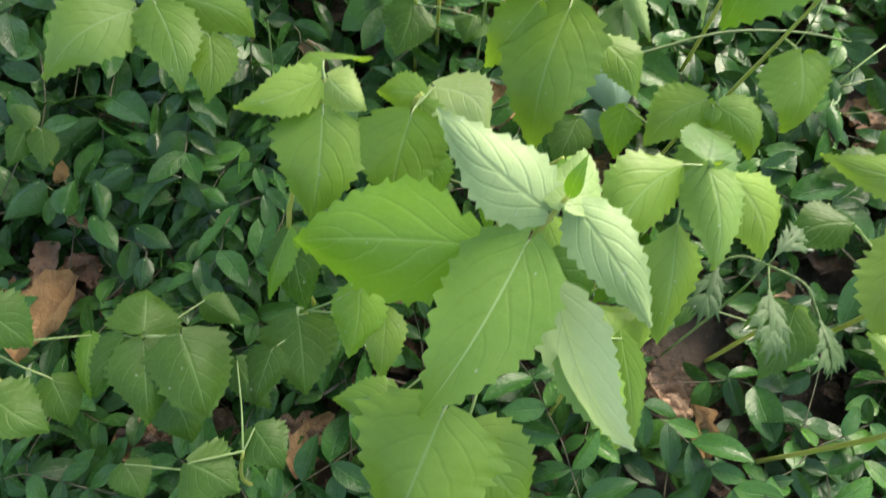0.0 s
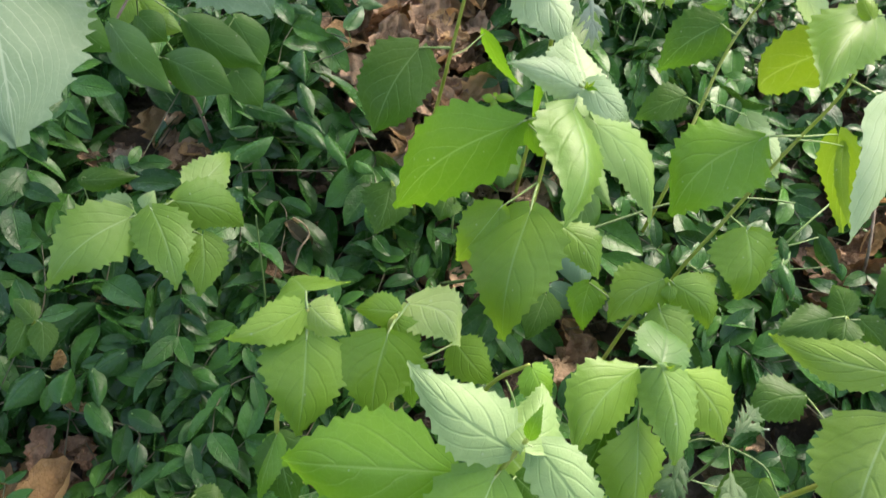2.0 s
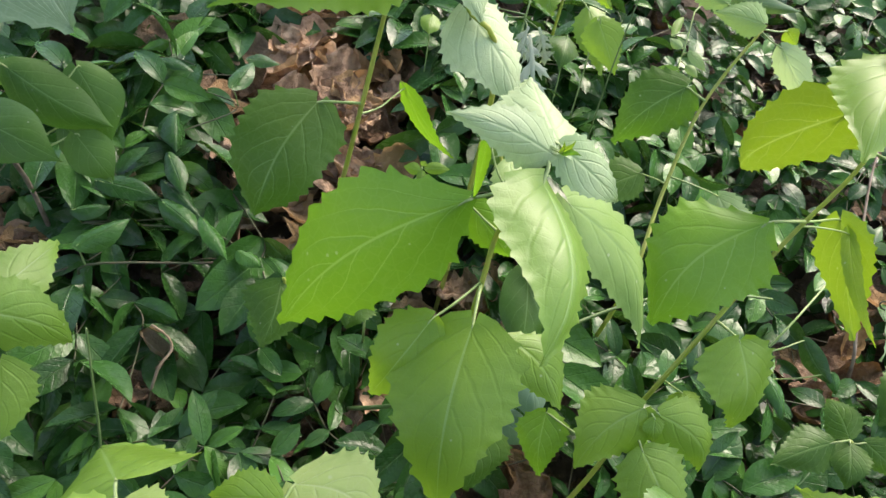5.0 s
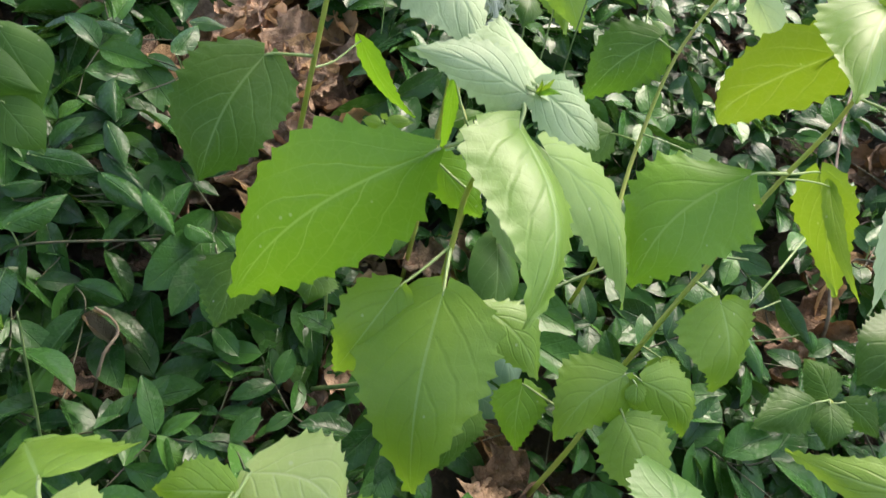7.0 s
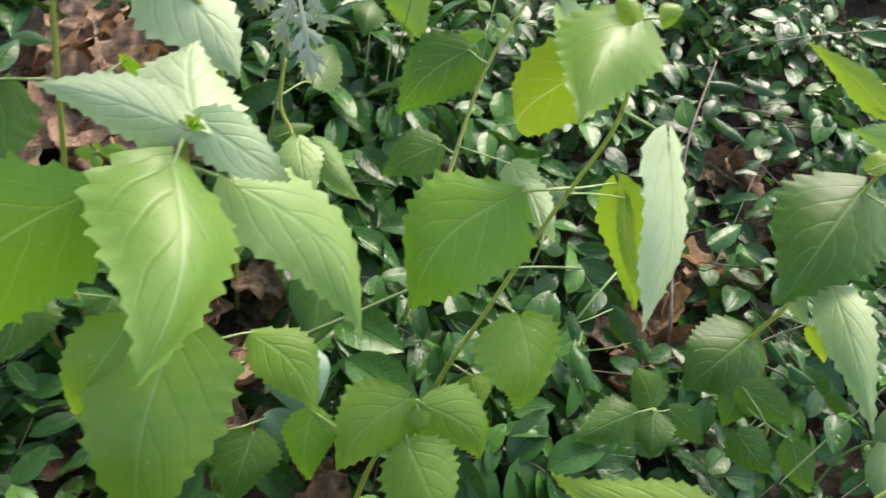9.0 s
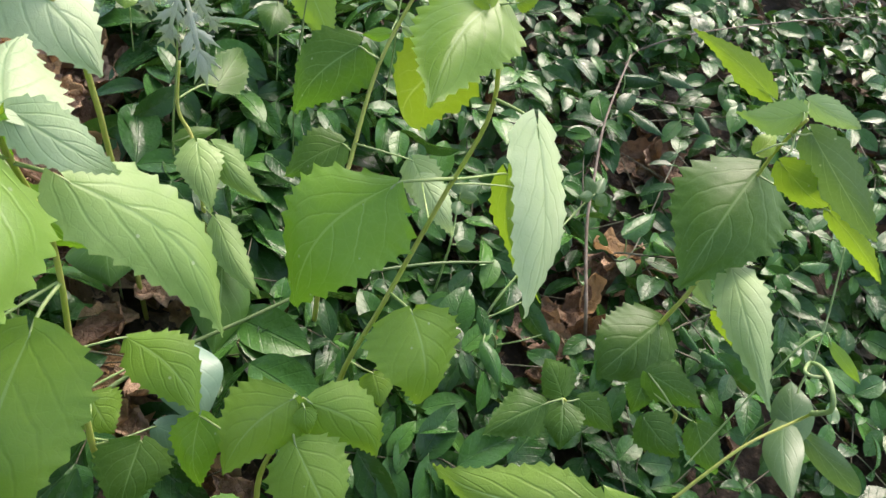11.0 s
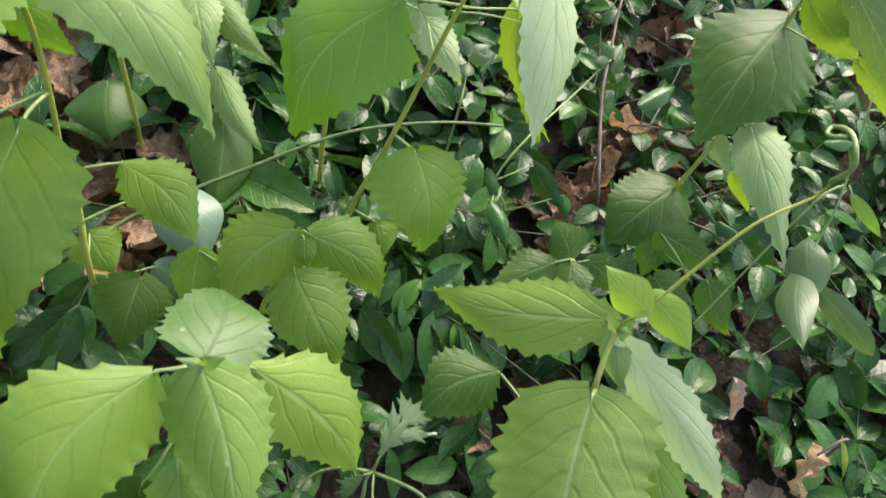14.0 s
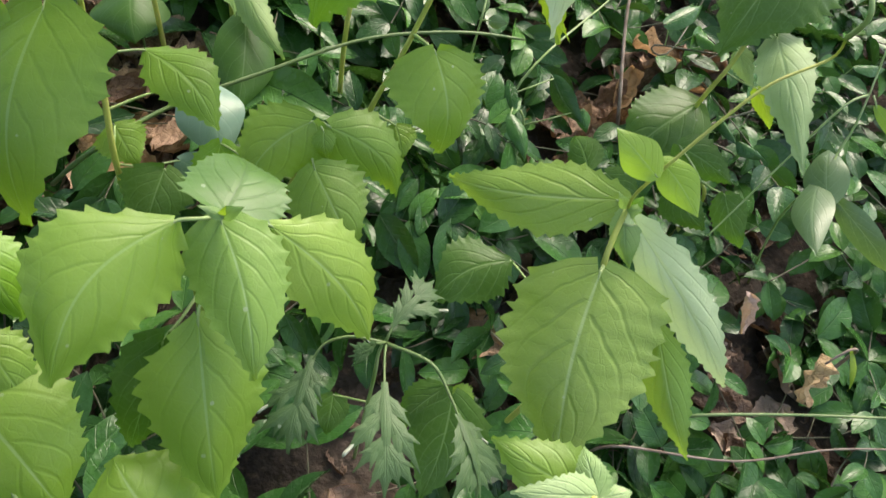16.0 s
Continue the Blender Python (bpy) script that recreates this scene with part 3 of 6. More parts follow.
def ground_cover():
    spots, strands = [], []
    for n in range(1330):
        if n >= 1200:
            x, y = rng.uniform(-0.6, -0.02), rng.uniform(0.2, 0.64)
        elif n < 960:
            x, y = rng.uniform(-0.62, 1.2), rng.uniform(0.1, 1.15)
        else:
            x, y = rng.uniform(-1.4, 2.1), rng.uniform(-0.35, 2.0)
        way = rng.uniform(0, 2 * math.pi)
        high = rng.uniform(-0.055, 0.0) if n < 1200 else rng.uniform(-0.06, -0.04)
        climb = rng.uniform(-0.001, 0.004)
        small = rng.uniform(0.72, 1.18) * (0.66 if x > 0.33 else 0.72 + 0.42 * min(1.0, max(0.0, (y - 0.48) / 0.22)))
        line = []
        for k in range(rng.integers(5, 11)):
            way += rng.normal(0, 0.28)
            x, y, high = x + 0.021 * math.cos(way), y + 0.021 * math.sin(way), min(high + climb, 0.02)
            if rng.random() < bareness(x, y) * 1.7 + (x < 0.3 and high > -0.04) * max(0.0, noise.noise((x * 11, y * 11, 4.2)) * 1.6 - 0.15):
                continue
            if x > 0.36 and rng.random() < 0.12:
                continue
            here = np.array((x, y, level(x, y, high)))
            line.append(tuple(here))
            for hand in (-1, 1):
                spread = way + hand * rng.uniform(0.6, 1.25)
                flat = np.array((math.cos(spread), math.sin(spread), 0.0))
                # the tips sink towards the foot of the bank
                ahead = flat + np.array((0.0, -0.45, 0.0)) * rng.uniform(0, 1)
                ahead[2] = RISE.x * ahead[0] + RISE.y * ahead[1] + rng.uniform(-0.7, 0.4)
                face = 0.6 * normal + np.array((0.0, 0.0, 0.6)) + rng.normal(0, 0.52, 3)
                long = small * rng.uniform(0.034, 0.060)
                spots.append((here, turn(ahead, face), long, long * (rng.uniform(0.46, 0.62) if x > 0.33 else rng.uniform(0.38, 0.54)), int(rng.integers(0, 8))))
        if len(line) > 2:
            strands.append(line)
    points, faces, uv, base = [], [], [], 0
    single = []
    for here, m, long, wide, kind in spots:
        if len(single) < 300 and -0.14 < here[0] < 0.06 and 0.42 < here[1] < 0.78:
            single.append((here, m, long, wide, kind))
            continue
        pts, tex, fcs = KINDS[kind]
        points.append((pts * (wide, long, long * 0.5)) @ m.T + here)
        faces.append(fcs + base)
        uv.append(tex)
        base += len(pts)
    thing = new("ground_cover", solid("ground_cover", np.concatenate(points).tolist(), np.concatenate(faces).tolist(), np.concatenate(uv), VINE))
    tagged(thing, "dense glossy dark green creeping vines covering the bank", "ground cover", kind="stuff")
    for here, m, long, wide, kind in single:
        basis = Matrix([list(row) for row in (m * (wide, long, long * 0.5))]).to_4x4()
        basis.translation = Vector(here)
        part("vine_leaf", SHARED[kind], thing, basis)
    points, faces, base = [], [], 0
    for line in strands:
        pts, fcs, _ = tube([(a, b, c - 0.002) for a, b, c in line], [0.0006] * len(line), 4)
        points += pts
        faces += [tuple(v + base for v in f) for f in fcs]
        base += len(pts)
    tagged(part("runner", solid("runner", points, faces, None, RUNNER), thing), kind="stuff")


def outer_cover():
    """The same vines running on over the rest of the bank."""
    pts, tex, fcs = ellipse_leaf(3, 2, 0.3, 0.08)
    points, faces, uv, base = [], [], [], 0
    while base < 42000 * len(pts):
        x, y = rng.uniform(-3.6, 4.2), rng.uniform(-2.6, 4.6)
        far = math.hypot((x - 0.3) / 3.0, (y - 0.9) / 2.7) + 0.5 * noise.noise((x * 0.9, y * 0.9, 2.0)) + rng.normal(0, 0.1)
        if far > 1.0 or (-0.75 < x < 1.3 and 0.0 < y < 1.25):
            continue
        way = rng.uniform(0, 2 * math.pi)
        for _ in range(7):
            way += rng.normal(0, 0.3)
            x, y = x + 0.025 * math.cos(way), y + 0.025 * math.sin(way)
            here = np.array((x, y, level(x, y, rng.uniform(-0.05, 0.0))))
            for hand in (-1, 1):
                spread = way + hand * rng.uniform(0.6, 1.25)
                ahead = np.array((math.cos(spread), math.sin(spread), rng.uniform(-0.3, 0.4)))
                long = rng.uniform(0.04, 0.065)
                points.append((pts * (long * 0.52, long, long * 0.5)) @ turn(ahead, normal + rng.normal(0, 0.35, 3)).T + here)
                faces.append(fcs + base)
                uv.append(tex)
                base += len(pts)
    me = solid("ground_cover", np.concatenate(points).tolist(), np.concatenate(faces).tolist(), np.concatenate(uv), VINE)
    tagged(new("ground_cover", me), "creeping dark green vines spreading over the outer bank", "ground cover", kind="stuff")


ground_cover()
outer_cover()


# ---- leaf litter ----
def dead_leaf_mesh(seed, lobes):
    """A curled brown leaf about 1 long."""
    r = random.Random(seed)
    points, uv, faces = [], [], []
    rows, cols = 14, 9
    roll, cup = r.uniform(0.5, 1.6), r.uniform(0.1, 0.35)
    for i in range(rows + 1):
        s = i / rows
        half = 0.36 * max(0.02, s) ** 0.5 * max(0.0, 1 - s) ** 0.5 / 0.5 * (1 + (0.28 * math.sin(s * lobes * 6.28) if lobes else 0.0))
        half = max(half * (1 + 0.22 * r.uniform(-1, 1)), 0.01)
        for k in range(cols):
            c = 2 * k / (cols - 1) - 1
            angle = c * roll * (0.6 + 0.6 * s)
            x = half * math.sin(angle) / max(roll, 0.3)
            z = half * (1 - math.cos(angle)) * 0.9 + cup * (s - 0.5) ** 2 + 0.03 * math.sin(9 * s + 4 * c + seed)
            z += 0.12 * noise.noise((c * 2.5, s * 3.5, seed * 3.1)) + 0.05 * noise.noise((c * 6, s * 8, seed * 1.7))
            points.append((x + 0.05 * math.sin(3 * s + seed), s - 0.5, z))
            uv.append((0.5 + 0.5 * c, s))
    for i in range(rows):
        for k in range(cols - 1):
            a = i * cols + k
            faces.append((a, a + 1, a + cols + 1, a + cols))
    return points, faces, uv


DEAD = [solid("dead_leaf", *dead_leaf_mesh(k, (0, 3, 0, 4, 2, 0)[k]), LITTER) for k in range(6)]


TAN_CURL = solid("dead_leaf", *dead_leaf_mesh(11, 3), litter("orange_dead_leaf", rgb(0.56, 0.37, 0.18), rgb(0.64, 0.46, 0.26), 0.2))


def dead_leaf(x, y, high, size, spin, tip, label="curled dry brown leaf lying on the soil", kind=0, material=None):
    me = DEAD[kind]
    if material is not None:
        me = me.copy()
        me.materials[0] = material
    ob = new("dead_leaf", me)
    lie = Vector((0, 0, 1)).rotation_difference(UP).to_matrix().to_4x4()
    ob.matrix_basis = Matrix.Translation((x, y, level(x, y, high))) @ lie @ pose(0, 0, 0, tip, tip * 0.6, spin) @ Matrix.Diagonal((size, size, size, 1))
    return tagged(ob, label, "dead leaf", group="leaf litter")


for a, b, c, d in BARE:
    # A dark patch of soil; shade there is put into the leaf colour.
    in_shade = a > 0.5 and b < 0.45
    for k in range(max(3, int(6000 * c * d))):
        u, v = rng.normal(0, 0.5, 2)
        wide = 1.5 if c > 0.1 else 1.0
        high, size, spin, tip, kind = rng.uniform(-0.055, -0.045 + 0.02 * wide), wide * rng.uniform(0.025, 0.058), rng.uniform(0, 360), rng.uniform(-38, 38), int(rng.integers(0, 6))
        if in_shade:
            dead_leaf(a + u * c, b + v * d, -0.052, 0.7 * size, spin, 0.4 * tip, "dead leaf coloured dark for a shaded patch of soil", kind, SHADED_LITTER)
        elif k % 4 == 1:
            dead_leaf(a + u * c, b + v * d, high, size, spin, tip, "orange-brown curled dry leaf lying on the soil", kind, TAN)
        else:
            dead_leaf(a + u * c, b + v * d, high, size, spin, tip, kind=kind)
dead_leaf(-0.224, 0.354, -0.008, 0.078, 160, 12, "tan rolled dry leaf lying in a gap of the vines", 2, TAN)
dead_leaf(0.527, 0.379, 0.012, 0.03, 20, 45, "pale pinkish dry leaf caught among stems", 0, PINK)


dead_leaf(0.012, 0.865, -0.028, 0.035, 80, 25, "crumbled orange-yellow dry leaf on the litter", 4, AMBER)
dead_leaf(0.030, 0.872, -0.026, 0.028, 150, -20, "crumbled orange-yellow dry leaf on the litter", 1, AMBER)
dead_leaf(0.053, 0.874, -0.034, 0.075, 15, 8, "large pale beige dry leaf lying on the litter", 2, PINK)
dead_leaf(-0.129, 0.779, -0.008, 0.034, 35, 30, "small pinkish dry leaf caught on the vines", 0, PINK)
dead_leaf(0.217, 0.761, -0.018, 0.026, 70, 25, "small pale curled dry leaf among stems", 5, PINK)
dead_leaf(-0.015, 0.728, -0.036, 0.05, 110, 12, "orange-brown curled dry leaf lying on the soil", 3, TAN)
dead_leaf(0.038, 0.727, -0.034, 0.055, 200, 14, "orange-brown curled dry leaf lying on the soil", 0, TAN)

dead_leaf(-0.193, 0.504, -0.012, 0.026, 40, 15, "small tan dry leaf lying among the vines", 2, TAN)
dead_leaf(-0.222, 0.431, -0.012, 0.022, 100, 15, "small tan dry leaf lying among the vines", 5, TAN)
dead_leaf(-0.241, 0.453, 0.012, 0.022, 10, 60, "small yellow leaf hanging among the vines", 0, AMBER)
dead_leaf(-0.060, 0.593, -0.022, 0.034, 60, 30, "tan curled dry leaf in a gap of the vines", 2, TAN)


def far_litter():
    """The thin scatter of dead leaves under the vines."""
    points, faces, base = [], [], 0
    for _ in range(2600):
        x, y = rng.uniform(-0.8, 1.5), rng.uniform(0.0, 1.5)
        pts, fcs, _uv = dead_leaf_mesh(int(rng.integers(0, 40)), int(rng.integers(0, 4)))
        size = rng.uniform(0.025, 0.06)
        ahead = np.array((math.cos(a := rng.uniform(0, 6.28)), math.sin(a), 0.0)) + rng.normal(0, 0.2, 3)
        m = turn(ahead, normal + rng.normal(0, 0.25, 3))
        points += ((np.array(pts) * size) @ m.T + (x, y, level(x, y, rng.uniform(-0.07, -0.045)))).tolist()
        faces += [tuple(v + base for v in f) for f in fcs]
        base += len(pts)
    tagged(new("leaf_litter", solid("leaf_litter", points, faces, None, SHADED_LITTER)), "dead leaves coloured dark for the shade beneath the vines", "leaf litter", kind="stuff")


far_litter()


# ---- twigs and stalks ----
def stalk(name, line, radius, material, label, category):
    foot = Vector(line[-1])
    pts, fcs, uv = tube([Vector(q) - foot for q in line], [radius * (0.7 + 0.5 * i / (len(line) - 1)) for i in range(len(line))], 7)
    ob = new(name, solid(name, pts, fcs, uv, material))
    ob.location = foot
    return tagged(ob, label, category)


stalk("dead_twig", [(0.625, 0.790, 1.073), (0.563, 0.710, 1.028), (0.535, 0.660, 0.991), (0.514, 0.618, 0.960), (0.499, 0.564, 0.914), (0.513, 0.566, 0.872)], 0.0014, TWIG, "thin brown dead twig standing up from the vines", "twig")
stalk("creeper_stem", [(0.410, 0.578, 0.948), (0.354, 0.568, 0.953), (0.286, 0.559, 0.946), (0.218, 0.538, 0.927), (0.158, 0.521, 0.906), (0.116, 0.500, 0.886), (0.084, 0.551, 0.828)], 0.0014, DARK_STEM, "long thin green creeper stem lying across the vines", "stem")
stalk("creeper_stem", [(0.640, 0.283, 0.842), (0.581, 0.290, 0.843), (0.513, 0.299, 0.844), (0.449, 0.311, 0.836), (0.465, 0.342, 0.780)], 0.0010, DARK_STEM, "thin straw-green creeper stem lying over the vines", "stem")
stalk("creeper_stem", [(0.621, 0.274, 0.824), (0.553, 0.286, 0.821), (0.482, 0.291, 0.814), (0.413, 0.310, 0.814), (0.417, 0.336, 0.771)], 0.0008, TWIG, "thin brown runner lying over the vines", "stem")
stalk("pale_root", [(-0.064, 0.595, 0.857), (-0.051, 0.582, 0.858), (-0.047, 0.577, 0.850), (-0.054, 0.568, 0.840), (-0.059, 0.563, 0.815), (-0.061, 0.560, 0.797)], 0.0011, ROOT, "pale bent dry root hanging in a dark gap", "root")
stalk("grass_stalk", [(-0.086, 0.512, 0.916), (-0.081, 0.503, 0.885), (-0.075, 0.494, 0.837), (-0.080, 0.505, 0.775)], 0.0009, DARK_STEM, "thin green grass stalk standing among the vines", "grass stalk")
stalk("dead_twig", [(0.968, 0.832, 1.147), (0.877, 0.841, 1.128), (0.761, 0.841, 1.102), (0.703, 0.852, 1.078), (0.698, 0.892, 1.051)], 0.0009, TWIG, "fine brown dead twig lying beside the vines", "twig")
stalk("dead_twig", [(0.053, 0.323, 0.730), (0.016, 0.329, 0.728), (-0.009, 0.317, 0.714), (-0.036, 0.319, 0.689)], 0.0012, TWIG, "grey-brown dead twig lying in leaf litter", "twig")

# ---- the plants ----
def elm_shade_crown(p):
    """An unseen elm crown added above and beside the walk to shade the bank."""
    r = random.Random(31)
    added_trunk = [(-0.96, 0.5, 2.9), (-1.04, 0.46, 2.0), (-1.0, 0.43, 1.3), (-1.05, 0.45, 0.60), (-1.05, 0.45, 0.50)]
    pts, fcs, uv = tube([local(p, q) for q in added_trunk], [0.006, 0.012, 0.016, 0.022, 0.024], 10)
    part("added_trunk", solid("added_trunk", pts, fcs, uv, TWIG), p)
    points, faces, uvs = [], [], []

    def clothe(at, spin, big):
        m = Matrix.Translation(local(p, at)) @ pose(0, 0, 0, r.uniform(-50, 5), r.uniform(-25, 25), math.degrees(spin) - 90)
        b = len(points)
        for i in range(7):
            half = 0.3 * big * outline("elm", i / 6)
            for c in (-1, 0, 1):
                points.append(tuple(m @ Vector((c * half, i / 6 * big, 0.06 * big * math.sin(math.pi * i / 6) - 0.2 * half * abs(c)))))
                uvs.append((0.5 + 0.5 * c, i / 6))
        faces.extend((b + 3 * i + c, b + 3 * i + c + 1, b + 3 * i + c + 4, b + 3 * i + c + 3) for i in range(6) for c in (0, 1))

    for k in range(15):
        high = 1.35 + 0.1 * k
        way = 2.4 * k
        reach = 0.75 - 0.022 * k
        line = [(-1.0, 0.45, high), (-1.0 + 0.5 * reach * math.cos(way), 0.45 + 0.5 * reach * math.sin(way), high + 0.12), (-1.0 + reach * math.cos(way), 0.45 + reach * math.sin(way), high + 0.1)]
        added_limb, lf, lu = tube([local(p, q) for q in line], [0.006, 0.004, 0.0015], 6)
        part("added_limb", solid("added_limb", added_limb, lf, lu, TWIG), p)
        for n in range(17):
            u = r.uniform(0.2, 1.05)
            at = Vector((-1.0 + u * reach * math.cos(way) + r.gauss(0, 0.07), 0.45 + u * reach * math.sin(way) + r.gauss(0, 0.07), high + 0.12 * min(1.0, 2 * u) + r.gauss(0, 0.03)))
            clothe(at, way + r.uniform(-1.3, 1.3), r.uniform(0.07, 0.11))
    # Boughs added out of view over the bank to darken its left side.
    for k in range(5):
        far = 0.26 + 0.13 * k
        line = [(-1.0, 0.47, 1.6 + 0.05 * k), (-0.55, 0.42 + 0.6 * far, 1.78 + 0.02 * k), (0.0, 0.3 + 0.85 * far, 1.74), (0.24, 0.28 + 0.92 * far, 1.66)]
        added_limb, lf, lu = tube([local(p, q) for q in line], [0.007, 0.005, 0.003, 0.0015], 6)
        part("added_limb", solid("added_limb", added_limb, lf, lu, TWIG), p)
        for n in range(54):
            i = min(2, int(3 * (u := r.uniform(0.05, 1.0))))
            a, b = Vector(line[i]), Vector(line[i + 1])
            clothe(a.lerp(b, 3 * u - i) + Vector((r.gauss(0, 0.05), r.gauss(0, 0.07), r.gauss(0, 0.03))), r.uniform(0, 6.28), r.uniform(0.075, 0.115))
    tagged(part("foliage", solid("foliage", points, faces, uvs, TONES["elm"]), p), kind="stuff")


p = plant("snakeroot_plant", (0.101, 0.339, 0.673), "tall white-green snakeroot plant with a pale serrated top whorl", "snakeroot")
stem(p, [(0.082, 0.218, 1.024), (0.074, 0.218, 0.997), (0.07, 0.221, 0.968), (0.071, 0.229, 0.922), (0.101, 0.339, 0.673)], 0.0014, "stem")
leaf(p, (0.076, 0.219, 1.014), (0.026, 0.246, 1.037), 0.0308, (-0.13, -0.767, 0.628), tone="pale")
leaf(p, (0.081, 0.216, 1.02), (0.093, 0.249, 1.025), 0.0264, (-0.047, -0.121, 0.992), tone="downy")
leaf(p, (0.088, 0.217, 1.018), (0.124, 0.185, 0.988), 0.0258, (-0.191, -0.78, 0.596), node=(0.081, 0.218, 1.02), tone="pale")
leaf(p, (0.07, 0.211, 1.001), (0.036, 0.164, 0.938), 0.0470, (-0.246, -0.715, 0.654), node=(0.075, 0.218, 0.999), tone="fresh")
leaf(p, (0.059, 0.228, 0.981), (-0.03, 0.265, 0.931), 0.0532, (-0.565, -0.589, 0.578), node=(0.071, 0.22, 0.978), tone="yellow", form="wedge")
leaf(p, (0.093, 0.215, 0.968), (0.142, 0.171, 0.916), 0.0370, (-0.543, -0.821, 0.176), node=(0.07, 0.221, 0.972), tone="wan", fold=.5)
leaf(p, (0.106, 0.205, 0.948), (0.138, 0.179, 0.902), 0.0328, (0.454, -0.602, 0.657), node=(0.07, 0.224, 0.951), tone="fresh")
leaf(p, (0.148, 0.239, 0.914), (0.161, 0.199, 0.875), 0.0175, (-0.309, -0.715, 0.627), node=(0.073, 0.237, 0.904), tone="mid")
leaf(p, (0.089, 0.232, 0.975), (0.119, 0.234, 0.941), 0.0316, (0.342, -0.907, 0.245), node=(0.071, 0.22, 0.976), tone="deep")
leaf(p, (0.051, 0.185, 0.91), (0.035, 0.147, 0.852), 0.0691, (-0.245, -0.777, 0.58), node=(0.071, 0.229, 0.922), tone="mid")
leaf(p, (0.03, 0.202, 0.893), (-0.001, 0.206, 0.88), 0.0215, (-0.389, -0.533, 0.751), node=(0.072, 0.233, 0.912), tone="mid")
leaf(p, (0.065, 0.186, 0.89), (0.105, 0.167, 0.853), 0.0458, (0.192, -0.773, 0.604), node=(0.072, 0.233, 0.912), tone="mid")
leaf(p, (0.082, 0.217, 1.025), (0.085, 0.222, 1.042), 0.0071, (-0.353, -0.887, 0.297), tone="yellow")
p = plant("snakeroot_plant", (-0.014, 0.4, 0.686), "bright green snakeroot plant with small rounded upper leaves", "snakeroot")
stem(p, [(-0.025, 0.318, 0.996), (-0.026, 0.325, 0.965), (-0.039, 0.309, 0.895), (-0.014, 0.4, 0.686)], 0.0014, "stem")
leaf(p, (-0.027, 0.318, 0.996), (-0.068, 0.306, 0.979), 0.0227, (0.021, -0.826, 0.564), tone="lime")
leaf(p, (-0.023, 0.319, 0.997), (-0.002, 0.311, 0.986), 0.0220, (0.013, -0.796, 0.605), tone="bright")
leaf(p, (-0.024, 0.31, 0.981), (-0.024, 0.282, 0.93), 0.0463, (0.066, -0.879, 0.472), node=(-0.025, 0.321, 0.984), tone="mid")
leaf(p, (-0.027, 0.325, 1.003), (-0.038, 0.352, 0.988), 0.0500, (-0.421, 0.238, 0.875), node=(-0.025, 0.318, 0.996), tone="mid", form="round", curl=.03)
leaf(p, (-0.039, 0.305, 0.898), (-0.046, 0.284, 0.86), 0.0182, (-0.463, -0.741, 0.487), node=(-0.039, 0.31, 0.897), tone="yellow")
leaf(p, (-0.038, 0.305, 0.897), (-0.024, 0.289, 0.849), 0.0321, (0.222, -0.9, 0.376), node=(-0.039, 0.309, 0.896), tone="deep")
p = plant("snakeroot_plant", (0.054, 0.441, 0.713), "bright green snakeroot plant leaning beside its twin", "snakeroot")
stem(p, [(0.025, 0.322, 0.994), (0.024, 0.333, 0.958), (0.054, 0.441, 0.713)], 0.0014, "stem")
leaf(p, (0.027, 0.331, 0.988), (0.002, 0.341, 0.978), 0.0202, (-0.503, -0.727, 0.467), node=(0.024, 0.324, 0.986), tone="lime")
leaf(p, (0.033, 0.338, 0.989), (0.065, 0.321, 0.973), 0.0360, (0.15, -0.55, 0.82), node=(0.024, 0.324, 0.985), tone="bright", bend=-.17)
leaf(p, (0.021, 0.314, 0.985), (0.018, 0.292, 0.937), 0.0477, (-0.06, -0.913, 0.403), node=(0.024, 0.323, 0.988), tone="mid")
leaf(p, (0.026, 0.327, 0.985), (0.042, 0.324, 0.951), 0.0230, (0.172, -0.971, 0.166), tone="mid")
leaf(p, (0.039, 0.328, 0.952), (0.044, 0.318, 0.92), 0.0207, (-0.036, -0.951, 0.308), node=(0.025, 0.335, 0.954), tone="yellow")
leaf(p, (0.073, 0.324, 0.933), (0.08, 0.316, 0.905), 0.0107, (-0.055, -0.961, 0.27), node=(0.027, 0.343, 0.935), tone="yellow")
leaf(p, (0.071, 0.36, 0.938), (0.102, 0.355, 0.906), 0.0291, (0.253, -0.884, 0.394), node=(0.028, 0.347, 0.927), tone="mid")
p = plant("snakeroot_plant", (-0.149, 0.563, 0.744), "low snakeroot plant with broad downward leaves among the vines", "snakeroot")
stem(p, [(-0.162, 0.485, 0.932), (-0.168, 0.495, 0.903), (-0.149, 0.563, 0.744)], 0.0014, "stem")
leaf(p, (-0.175, 0.477, 0.926), (-0.223, 0.43, 0.89), 0.0473, (0.307, -0.756, 0.578), node=(-0.163, 0.487, 0.927), bend=.08)
leaf(p, (-0.159, 0.482, 0.931), (-0.132, 0.438, 0.892), 0.0430, (0.139, -0.607, 0.783), node=(-0.162, 0.485, 0.932))
leaf(p, (-0.147, 0.5, 0.93), (-0.099, 0.53, 0.889), 0.0397, (0.672, -0.681, 0.292), node=(-0.163, 0.486, 0.929), bend=-.1)
leaf(p, (-0.138, 0.517, 0.928), (-0.12, 0.583, 0.929), 0.0344, (0.577, -0.174, 0.798), node=(-0.164, 0.488, 0.924))
leaf(p, (-0.122, 0.481, 0.913), (-0.119, 0.449, 0.877), 0.0355, (0.196, -0.729, 0.656), node=(-0.164, 0.488, 0.924), tone="mid")
